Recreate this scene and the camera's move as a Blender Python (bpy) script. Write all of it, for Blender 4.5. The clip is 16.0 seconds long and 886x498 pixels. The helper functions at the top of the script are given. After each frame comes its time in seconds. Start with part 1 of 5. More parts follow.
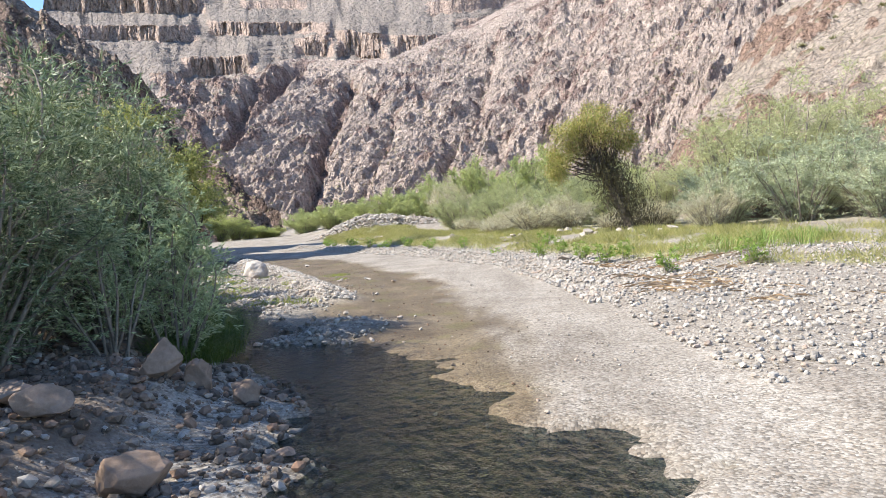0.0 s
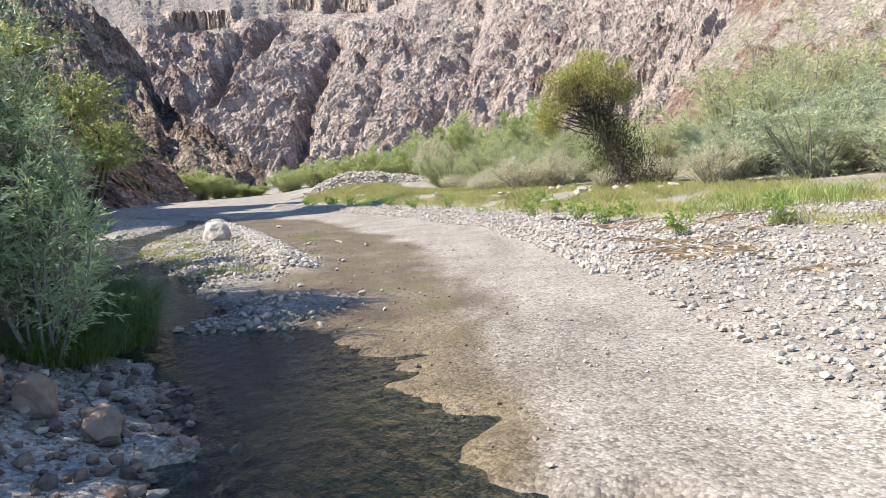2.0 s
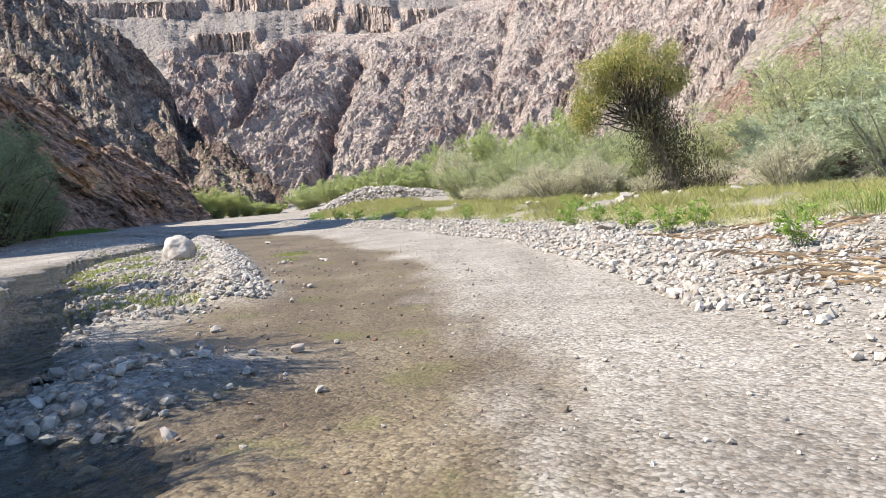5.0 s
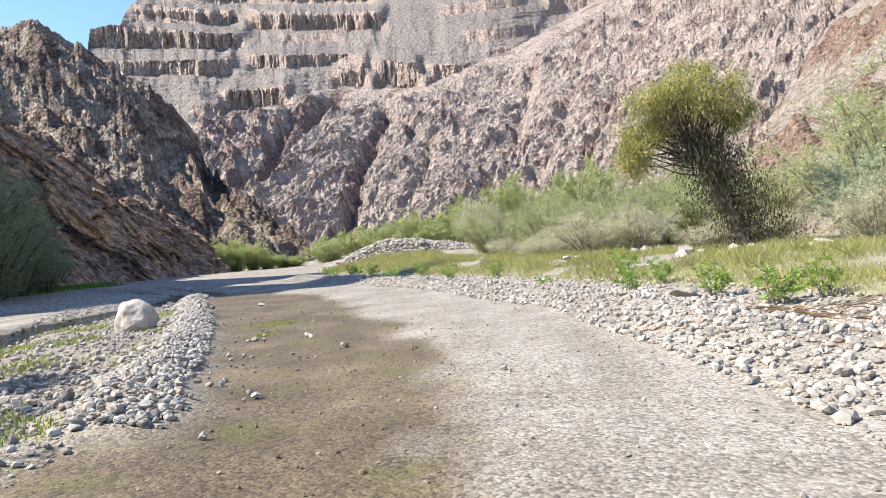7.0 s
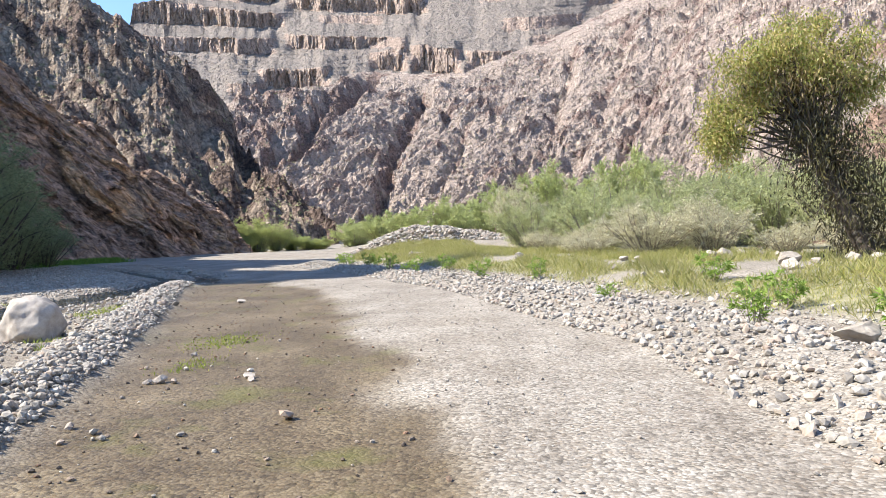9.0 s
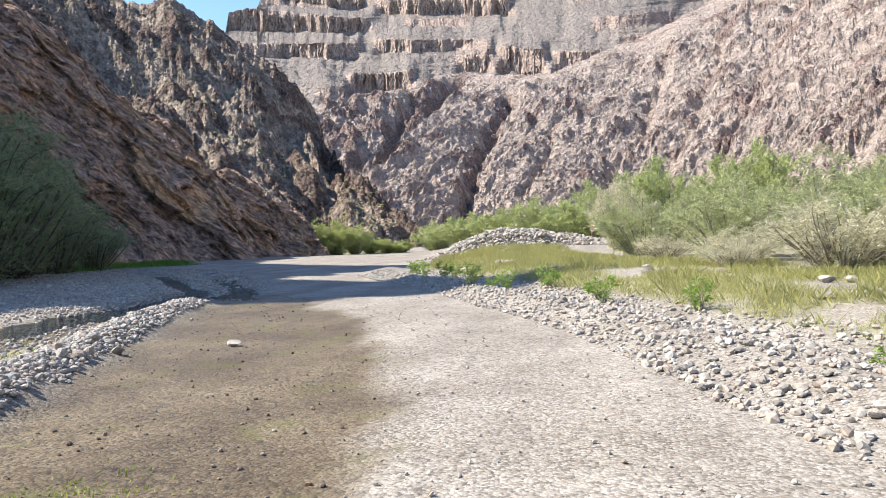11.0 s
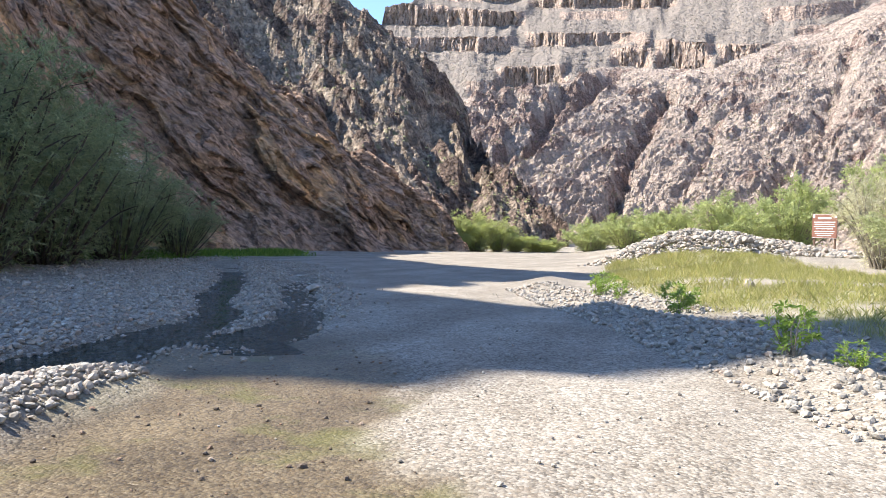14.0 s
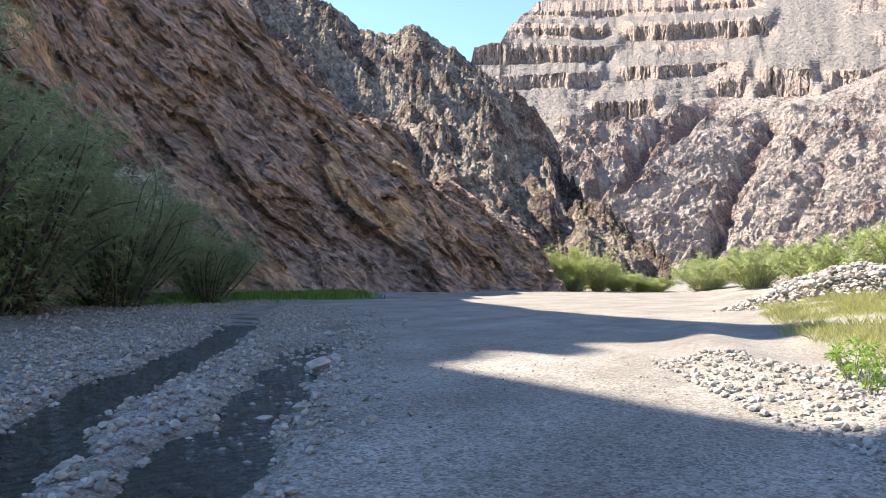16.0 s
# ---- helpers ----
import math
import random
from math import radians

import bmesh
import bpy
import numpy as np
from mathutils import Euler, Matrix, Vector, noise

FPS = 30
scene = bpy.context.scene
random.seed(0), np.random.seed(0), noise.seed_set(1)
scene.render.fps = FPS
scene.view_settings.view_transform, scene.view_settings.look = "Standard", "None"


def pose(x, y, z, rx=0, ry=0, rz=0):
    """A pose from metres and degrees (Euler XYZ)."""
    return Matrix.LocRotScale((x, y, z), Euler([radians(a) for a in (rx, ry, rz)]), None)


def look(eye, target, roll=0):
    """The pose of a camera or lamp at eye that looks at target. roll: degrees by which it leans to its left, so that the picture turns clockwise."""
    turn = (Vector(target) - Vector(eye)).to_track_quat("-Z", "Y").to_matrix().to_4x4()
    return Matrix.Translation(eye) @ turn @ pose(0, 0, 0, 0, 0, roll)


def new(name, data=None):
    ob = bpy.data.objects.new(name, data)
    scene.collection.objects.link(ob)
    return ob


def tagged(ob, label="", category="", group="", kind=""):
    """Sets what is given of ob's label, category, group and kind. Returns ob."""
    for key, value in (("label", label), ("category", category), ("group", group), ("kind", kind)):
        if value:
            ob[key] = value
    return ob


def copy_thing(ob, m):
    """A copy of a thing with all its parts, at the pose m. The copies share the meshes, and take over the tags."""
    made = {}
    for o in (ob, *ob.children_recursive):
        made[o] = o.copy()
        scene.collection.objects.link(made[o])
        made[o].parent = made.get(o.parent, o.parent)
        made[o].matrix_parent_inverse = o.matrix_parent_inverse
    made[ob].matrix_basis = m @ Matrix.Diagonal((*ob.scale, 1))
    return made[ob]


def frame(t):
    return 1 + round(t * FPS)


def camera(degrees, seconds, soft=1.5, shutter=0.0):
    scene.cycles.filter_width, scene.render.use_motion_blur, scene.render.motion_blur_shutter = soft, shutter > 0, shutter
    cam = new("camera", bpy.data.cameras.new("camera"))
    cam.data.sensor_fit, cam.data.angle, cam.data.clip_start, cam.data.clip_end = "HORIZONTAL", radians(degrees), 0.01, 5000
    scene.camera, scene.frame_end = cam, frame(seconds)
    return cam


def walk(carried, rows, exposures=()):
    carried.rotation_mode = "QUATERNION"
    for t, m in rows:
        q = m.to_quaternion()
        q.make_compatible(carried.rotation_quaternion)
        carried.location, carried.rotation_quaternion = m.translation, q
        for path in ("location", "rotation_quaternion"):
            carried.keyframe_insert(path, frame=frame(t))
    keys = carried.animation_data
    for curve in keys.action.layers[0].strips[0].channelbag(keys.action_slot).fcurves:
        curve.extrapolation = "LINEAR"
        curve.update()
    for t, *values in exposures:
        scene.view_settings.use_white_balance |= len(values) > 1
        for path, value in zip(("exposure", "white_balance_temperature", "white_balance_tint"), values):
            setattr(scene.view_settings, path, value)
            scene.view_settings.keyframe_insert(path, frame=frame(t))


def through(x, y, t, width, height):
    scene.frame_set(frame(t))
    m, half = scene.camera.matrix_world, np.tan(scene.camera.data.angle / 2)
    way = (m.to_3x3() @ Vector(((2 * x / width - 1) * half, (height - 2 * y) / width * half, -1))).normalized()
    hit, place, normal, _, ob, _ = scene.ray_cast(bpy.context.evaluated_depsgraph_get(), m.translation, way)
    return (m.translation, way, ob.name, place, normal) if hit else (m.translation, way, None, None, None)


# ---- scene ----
cam = camera(62.0, 16.0, 0.6)
PATH = [
    (0, (0.735, 0.798, 1.745), (0.672, 2.796, 1.662), -3.3),
    (0.5, (0.788, 1.515, 1.724), (0.739, 3.511, 1.609), -3.3),
    (1, (0.824, 2.075, 1.686), (0.787, 4.069, 1.535), -3.3),
    (1.5, (0.854, 2.621, 1.65), (0.819, 4.613, 1.472), -3.4),
    (2, (0.903, 3.136, 1.648), (0.864, 5.126, 1.452), -3.3),
    (2.5, (0.932, 3.64, 1.615), (0.886, 5.627, 1.399), -2.9),
    (3, (0.979, 4.256, 1.575), (0.931, 6.241, 1.338), -2.5),
    (5.5, (1.033, 8.678, 1.176), (0.912, 10.672, 1.086), -4.3),
    (6, (0.969, 9.711, 1.203), (0.833, 11.706, 1.166), -4.4),
    (6.5, (0.891, 10.656, 1.24), (0.742, 12.65, 1.225), -4.0),
    (7, (0.871, 11.524, 1.26), (0.71, 13.517, 1.263), -3.8),
    (7.5, (0.822, 12.47, 1.293), (0.656, 14.463, 1.307), -3.4),
    (8, (0.752, 13.521, 1.324), (0.58, 15.513, 1.338), -2.4),
    (8.5, (0.655, 14.725, 1.333), (0.456, 16.715, 1.325), -1.6),
    (9, (0.506, 16.109, 1.353), (0.262, 18.094, 1.327), -1.2),
    (11.5, (-1.242, 24.346, 1.468), (-1.772, 26.274, 1.458), -0.6),
    (12, (-1.866, 26.086, 1.495), (-2.462, 27.995, 1.485), -0.6),
    (12.5, (-2.523, 27.854, 1.5), (-3.185, 29.741, 1.486), -0.4),
    (13, (-3.284, 29.679, 1.482), (-4.006, 31.544, 1.471), 0.5),
    (13.5, (-4.114, 31.588, 1.487), (-4.891, 33.431, 1.474), 1.6),
    (14, (-4.885, 33.316, 1.474), (-5.713, 35.137, 1.446), 2.2),
    (14.5, (-5.596, 34.945, 1.489), (-6.481, 36.738, 1.442), 2.0),
    (15, (-6.432, 36.664, 1.512), (-7.377, 38.427, 1.487), 1.7),
    (15.5, (-7.402, 38.701, 1.464), (-8.405, 40.431, 1.493), 1.8),
    (16, (-8.493, 40.735, 1.462), (-9.539, 42.438, 1.53), 1.9),
]
walk(cam, [(t, look(eye, target, roll)) for t, eye, target, roll in PATH], [(0, 1.3, 6700, 10), (5.5, 1.3, 6700, 10), (9, 1.35, 6750, 10), (12, 1.33, 6750, 10), (13.5, 1.45, 6850, 10), (14.5, 1.7, 6950, 10), (15.2, 1.8, 6950, 10), (16, 1.68, 6950, 10)])

# ---- sky, sun and exposure ----
SUN_AZ, SUN_EL = -103.0, 45.0          # degrees from +y towards +x, and above the horizon
world = bpy.data.worlds.new("sky")
scene.world = world
world.use_nodes = True
_wn, _wl = world.node_tree.nodes, world.node_tree.links
_sky = _wn.new("ShaderNodeTexSky")
_sky.sky_type, _sky.sun_disc = "NISHITA", False
_sky.sun_elevation, _sky.sun_rotation = radians(SUN_EL), radians(SUN_AZ)
_sky.altitude, _sky.air_density, _sky.dust_density, _sky.ozone_density = 2000, 0.9, 0.0, 4.5
_wl.new(_sky.outputs["Color"], _wn["Background"].inputs["Color"])
_wn["Background"].inputs["Strength"].default_value = 0.145
sun_data = bpy.data.lights.new("sun", "SUN")
sun_data.energy, sun_data.angle, sun_data.color = 4.2, radians(0.5), (1.0, 0.965, 0.90)
sun = new("sun", sun_data)
_d = Vector((math.sin(radians(SUN_AZ)) * math.cos(radians(SUN_EL)), math.cos(radians(SUN_AZ)) * math.cos(radians(SUN_EL)), math.sin(radians(SUN_EL))))
sun.matrix_world = look(_d * 200, (0, 0, 0))

# ---- noise ----
rng = np.random.default_rng(7)


def lattice(ix, iy, seed):
    h = (ix * 374761393 + iy * 668265263 + seed * 974711 + 12345) & 0xFFFFFFFF
    h = ((h ^ (h >> 13)) * 1274126177) & 0xFFFFFFFF
    return (h ^ (h >> 16)) & 0xFFFFFFFF


def gnoise(x, y, seed=0):
    """Gradient noise, about -1 to 1."""
    xf, yf = np.floor(x), np.floor(y)
    xi, yi = xf.astype(np.int64), yf.astype(np.int64)
    u, v = x - xf, y - yf
    su, sv = u * u * u * (u * (u * 6 - 15) + 10), v * v * v * (v * (v * 6 - 15) + 10)

    def corner(a, b):
        ang = lattice(xi + a, yi + b, seed) * (2 * np.pi / 4294967296.0)
        return np.cos(ang) * (u - a) + np.sin(ang) * (v - b)

    low = corner(0, 0) * (1 - su) + corner(1, 0) * su
    high = corner(0, 1) * (1 - su) + corner(1, 1) * su
    return 1.5 * (low * (1 - sv) + high * sv)


def fbm(x, y, wave, octaves=4, seed=0, gain=0.5):
    total, amp = 0, 1.0
    for n in range(octaves):
        total = total + amp * gnoise(x / wave, y / wave, seed + n)
        wave, amp = wave / 2.03, amp * gain
    return total


def ridged(x, y, wave, octaves=4, seed=0, gain=0.5):
    total, amp = 0, 1.0
    for n in range(octaves):
        total = total + amp * (1 - 2 * np.abs(gnoise(x / wave, y / wave, seed + n)))
        wave, amp = wave / 2.03, amp * gain
    return total


def cells(x, y, wave, seed=0):
    """A blocky pattern: a random value for each cell of an uneven net."""
    x, y = x / wave + 0.6 * gnoise(x / wave, y / wave, seed), y / wave + 0.6 * gnoise(x / wave, y / wave, seed + 5)
    return lattice(np.floor(x).astype(np.int64), np.floor(y).astype(np.int64), seed) / 4294967296.0


def smooth(v):
    v = np.clip(v, 0, 1)
    return v * v * (3 - 2 * v)


# ---- materials ----
def material(name, rough=0.9):
    m = bpy.data.materials.new(name)
    m.use_nodes = True
    nt = m.node_tree
    b = nt.nodes["Principled BSDF"]
    b.inputs["Roughness"].default_value = rough
    b.inputs["Specular IOR Level"].default_value = 0.3
    return m, nt, b


def ramp(nt, fac, stops):
    r = nt.nodes.new("ShaderNodeValToRGB")
    e = r.color_ramp.elements
    while len(e) < len(stops):
        e.new(0.5)
    for el, (p, c) in zip(e, stops):
        el.position, el.color = p, (*c, 1)
    nt.links.new(fac, r.inputs["Fac"])
    return r.outputs["Color"]


def mixed(nt, fac, a, b, how="MIX"):
    n = nt.nodes.new("ShaderNodeMix")
    n.data_type, n.blend_type = "RGBA", how
    for value, key in ((fac, 0), (a, 6), (b, 7)):
        if isinstance(value, (int, float)):
            n.inputs[key].default_value = value
        elif isinstance(value, tuple):
            n.inputs[key].default_value = (*value, 1)
        else:
            nt.links.new(value, n.inputs[key])
    return n.outputs[2]


def place(nt, scale=(1, 1, 1), turn=(0, 0, 0)):
    g = nt.nodes.new("ShaderNodeNewGeometry")
    m = nt.nodes.new("ShaderNodeMapping")
    m.inputs["Scale"].default_value = scale
    m.inputs["Rotation"].default_value = [radians(a) for a in turn]
    nt.links.new(g.outputs["Position"], m.inputs["Vector"])
    return m.outputs["Vector"]


def noise_tex(nt, vec, scale, detail=6, rough=0.6):
    n = nt.nodes.new("ShaderNodeTexNoise")
    n.inputs["Scale"].default_value, n.inputs["Detail"].default_value, n.inputs["Roughness"].default_value = scale, detail, rough
    nt.links.new(vec, n.inputs["Vector"])
    return n.outputs["Fac"]


def voronoi(nt, vec, scale, feature="F1"):
    n = nt.nodes.new("ShaderNodeTexVoronoi")
    n.feature = feature
    n.inputs["Scale"].default_value = scale
    nt.links.new(vec, n.inputs["Vector"])
    return n


def bump(nt, b, height, strength, distance):
    n = nt.nodes.new("ShaderNodeBump")
    n.inputs["Strength"].default_value, n.inputs["Distance"].default_value = strength, distance
    nt.links.new(height, n.inputs["Height"])
    last = b.inputs["Normal"].links
    if last:
        nt.links.new(last[0].from_socket, n.inputs["Normal"])
    nt.links.new(n.outputs["Normal"], b.inputs["Normal"])


def attribute(nt, name):
    a = nt.nodes.new("ShaderNodeAttribute")
    a.attribute_name = name
    return a.outputs["Fac"]


def rock(name, pale, mid, dark, wave, grain, scrub=None, axis=None, crack=0.55, tone=1.0):
    """Mountain rock: pale scree, darker outcrops with some of their shade put into the colour where a mesh attribute is
    high, cracked blocks and specks of scrub.
    wave: size of the stains; grain: of the blocks; axis: the way in which the blocks are drawn out."""
    m, nt, b = material(name, 0.95)
    p = place(nt)
    if axis:
        d = Vector(axis).normalized()
        e = d.cross(Vector((0, 0, 1))).normalized()
        f = d.cross(e)
        g, put = nt.nodes.new("ShaderNodeNewGeometry"), nt.nodes.new("ShaderNodeCombineXYZ")
        for n, (way, k) in enumerate(((d, 0.55), (e, 1.0), (f, 1.0))):
            dot, mul = nt.nodes.new("ShaderNodeVectorMath"), nt.nodes.new("ShaderNodeMath")
            dot.operation, mul.operation = "DOT_PRODUCT", "MULTIPLY"
            dot.inputs[1].default_value, mul.inputs[1].default_value = way, k
            nt.links.new(g.outputs["Position"], dot.inputs[0])
            nt.links.new(dot.outputs["Value"], mul.inputs[0])
            nt.links.new(mul.outputs[0], put.inputs[n])
        block = put.outputs[0]
    else:
        block = p
    crook = nt.nodes.new("ShaderNodeTexNoise")
    crook.inputs["Scale"].default_value, crook.inputs["Detail"].default_value = 0.5 / grain, 1
    nt.links.new(block, crook.inputs["Vector"])
    shift, bent = nt.nodes.new("ShaderNodeVectorMath"), nt.nodes.new("ShaderNodeVectorMath")
    shift.operation = "MULTIPLY_ADD"
    nt.links.new(crook.outputs["Color"], shift.inputs[0])
    shift.inputs[1].default_value, shift.inputs[2].default_value = (grain * 1.3,) * 3, (-grain * 0.65,) * 3
    nt.links.new(block, bent.inputs[0])
    nt.links.new(shift.outputs[0], bent.inputs[1])
    crooked = bent.outputs[0]
    big, small, tiny = noise_tex(nt, p, 1 / wave, 6), noise_tex(nt, block, 0.25 / grain, 6, 0.65), noise_tex(nt, block, 1.1 / grain, 6, 0.75)
    base = ramp(nt, big, [(0.32, mid), (0.62, pale)])
    edge = nt.nodes.new("ShaderNodeMath")
    edge.operation = "MULTIPLY_ADD"
    nt.links.new(small, edge.inputs[0])
    edge.inputs[1].default_value = 1.3
    nt.links.new(attribute(nt, "crag_shade"), edge.inputs[2])
    dark = mixed(nt, 1.0, dark, ramp(nt, tiny, [(0.36, (0.4, 0.36, 0.34)), (0.5, (1.0, 0.97, 0.95)), (0.64, (1.25, 1.22, 1.18))]), "MULTIPLY")
    base = mixed(nt, ramp(nt, edge.outputs[0], [(0.8, (0, 0, 0)), (1.15, (1, 1, 1))]), base, dark)
    cell = voronoi(nt, crooked, 0.45 / grain)
    base = mixed(nt, tone, base, ramp(nt, cell.outputs["Color"], [(0.1, (0.62, 0.60, 0.59)), (0.5, (0.95, 0.93, 0.91)), (0.9, (1.14, 1.10, 1.05))]), "MULTIPLY")
    base = mixed(nt, tone, base, ramp(nt, small, [(0.34, (0.62, 0.60, 0.59)), (0.58, (1.05, 1.04, 1.03))]), "MULTIPLY")
    grit = voronoi(nt, crooked, 1.2 / grain)
    base = mixed(nt, tone, base, ramp(nt, grit.outputs["Color"], [(0.08, (0.60, 0.57, 0.56)), (0.4, (0.92, 0.90, 0.89)), (0.9, (1.16, 1.13, 1.10))]), "MULTIPLY")
    base = mixed(nt, tone * 0.5, base, ramp(nt, tiny, [(0.36, (0.5, 0.48, 0.47)), (0.5, (0.97, 0.96, 0.95)), (0.66, (1.12, 1.11, 1.10))]), "MULTIPLY")
    if crack:
        joint = voronoi(nt, crooked, 0.8 / grain, "DISTANCE_TO_EDGE")
        base = mixed(nt, 1.0, base, ramp(nt, joint.outputs["Distance"], [(0.0, (1 - crack,) * 3), (0.05, (1, 1, 1))]), "MULTIPLY")
        net = voronoi(nt, crooked, 0.22 / grain, "DISTANCE_TO_EDGE")
        base = mixed(nt, 1.0, base, ramp(nt, net.outputs["Distance"], [(0.0, (1 - crack,) * 3), (0.09, (1, 1, 1))]), "MULTIPLY")
    if scrub:
        dots = voronoi(nt, p, scrub[0])
        near = ramp(nt, dots.outputs["Distance"], [(0.16, (1, 1, 1)), (0.3, (0, 0, 0))])
        some = ramp(nt, noise_tex(nt, p, scrub[0] * 0.35, 3), [(0.45, (0, 0, 0)), (0.6, (0.8, 0.8, 0.8))])
        base = mixed(nt, mixed(nt, 1.0, near, some, "MULTIPLY"), base, scrub[1])
    nt.links.new(base, b.inputs["Base Color"])
    bump(nt, b, small, 0.8, grain * 1.2)
    bump(nt, b, cell.outputs["Color"], 1.0, grain * 0.5)
    bump(nt, b, cell.outputs["Distance"], 1.0, -grain * 1.5)
    bump(nt, b, grit.outputs["Distance"], 1.0, -grain * 0.7)
    bump(nt, b, tiny, 1.0, grain * 0.6)
    return m


def gravel(name):
    m, nt, b = material(name, 0.85)
    p = place(nt)
    peb, cob = voronoi(nt, p, 40), voronoi(nt, p, 19)
    tint = [(0.24, (0.21, 0.195, 0.175)), (0.36, (0.35, 0.325, 0.29)), (0.46, (0.44, 0.415, 0.37)), (0.53, (0.40, 0.345, 0.285)), (0.6, (0.48, 0.455, 0.41)), (0.74, (0.57, 0.555, 0.515))]
    a = ramp(nt, peb.outputs["Color"], tint)
    c = ramp(nt, cob.outputs["Color"], tint)
    big = noise_tex(nt, p, 0.7, 4)
    base = mixed(nt, ramp(nt, noise_tex(nt, p, 1.6, 3), [(0.38, (0.08, 0.08, 0.08)), (0.64, (0.55, 0.55, 0.55))]), a, c)
    base = mixed(nt, 1.0, base, ramp(nt, big, [(0.3, (0.80, 0.76, 0.72)), (0.7, (1.08, 1.06, 1.04))]), "MULTIPLY")
    gaps = ramp(nt, peb.outputs["Distance"], [(0.0, (1, 1, 1)), (0.75, (0.74, 0.72, 0.70))])
    base = mixed(nt, 1.0, base, gaps, "MULTIPLY")
    drift = noise_tex(nt, place(nt, (0.8, 0.14, 1), (0, 0, 14)), 1.0, 5, 0.6)
    base = mixed(nt, 1.0, base, ramp(nt, drift, [(0.36, (0.70, 0.68, 0.66)), (0.62, (0.94, 0.93, 0.91))]), "MULTIPLY")
    wet = attribute(nt, "wet")
    soaked = mixed(nt, 1.0, base, ramp(nt, big, [(0.3, (0.41, 0.345, 0.24)), (0.7, (0.62, 0.535, 0.385))]), "MULTIPLY")
    algae = ramp(nt, noise_tex(nt, p, 1.1, 5), [(0.55, (0, 0, 0)), (0.68, (0.55, 0.55, 0.55))])
    soaked = mixed(nt, algae, soaked, (0.13, 0.13, 0.03))
    base = mixed(nt, wet, base, soaked)
    straw = ramp(nt, noise_tex(nt, p, 3.0, 6), [(0.35, (0.16, 0.155, 0.075)), (0.5, (0.25, 0.235, 0.13)), (0.65, (0.34, 0.305, 0.215))])
    base = mixed(nt, attribute(nt, "grassy"), base, straw)
    earth = ramp(nt, noise_tex(nt, p, 2.4, 7), [(0.3, (0.10, 0.07, 0.05)), (0.6, (0.19, 0.14, 0.10))])
    base = mixed(nt, attribute(nt, "earth"), base, earth)
    nt.links.new(base, b.inputs["Base Color"])
    r = nt.nodes.new("ShaderNodeMapRange")
    nt.links.new(wet, r.inputs["Value"])
    r.inputs["To Min"].default_value, r.inputs["To Max"].default_value = 0.9, 0.45
    nt.links.new(r.outputs[0], b.inputs["Roughness"])
    bump(nt, b, cob.outputs["Distance"], 0.25, -0.025)
    bump(nt, b, peb.outputs["Distance"], 0.5, -0.012)
    bump(nt, b, noise_tex(nt, p, 60, 4), 0.5, 0.01)
    return m


def stone_mat(name, stops, grain=14.0, rough=0.85, island=True):
    """Stones, each with a tint of its own."""
    m, nt, b = material(name, rough)
    g = nt.nodes.new("ShaderNodeNewGeometry") if island else nt.nodes.new("ShaderNodeObjectInfo")
    base = ramp(nt, g.outputs["Random Per Island" if island else "Random"], stops)
    t = nt.nodes.new("ShaderNodeTexCoord")
    s = noise_tex(nt, t.outputs["Object"], grain, 7, 0.65)
    base = mixed(nt, 1.0, base, ramp(nt, s, [(0.3, (0.6, 0.58, 0.56)), (0.65, (1.1, 1.09, 1.07))]), "MULTIPLY")
    nt.links.new(base, b.inputs["Base Color"])
    bump(nt, b, s, 0.7, 0.02)
    return m


def leaf_mat(name, a, b_, c, through=0.35):
    m = bpy.data.materials.new(name)
    m.use_nodes = True
    nt = m.node_tree
    b = nt.nodes["Principled BSDF"]
    b.inputs["Roughness"].default_value, b.inputs["Specular IOR Level"].default_value = 0.5, 0.4
    g = nt.nodes.new("ShaderNodeNewGeometry")
    base = ramp(nt, g.outputs["Random Per Island"], [(0.0, a), (0.5, b_), (1.0, c)])
    t = nt.nodes.new("ShaderNodeTexCoord")
    base = mixed(nt, 1.0, base, ramp(nt, noise_tex(nt, t.outputs["Object"], 1.3, 3), [(0.3, (0.7, 0.72, 0.7)), (0.7, (1.2, 1.2, 1.1))]), "MULTIPLY")
    nt.links.new(base, b.inputs["Base Color"])
    tr = nt.nodes.new("ShaderNodeBsdfTranslucent")
    nt.links.new(base, tr.inputs["Color"])
    mix = nt.nodes.new("ShaderNodeMixShader")
    mix.inputs[0].default_value = through
    nt.links.new(b.outputs[0], mix.inputs[1])
    nt.links.new(tr.outputs[0], mix.inputs[2])
    nt.links.new(mix.outputs[0], nt.nodes["Material Output"].inputs["Surface"])
    return m


def bark(name, a, b_):
    m, nt, b = material(name, 0.9)
    t = nt.nodes.new("ShaderNodeTexCoord")
    s = noise_tex(nt, t.outputs["Object"], 9, 8, 0.7)
    nt.links.new(ramp(nt, s, [(0.3, a), (0.7, b_)]), b.inputs["Base Color"])
    bump(nt, b, s, 0.9, 0.03)
    return m


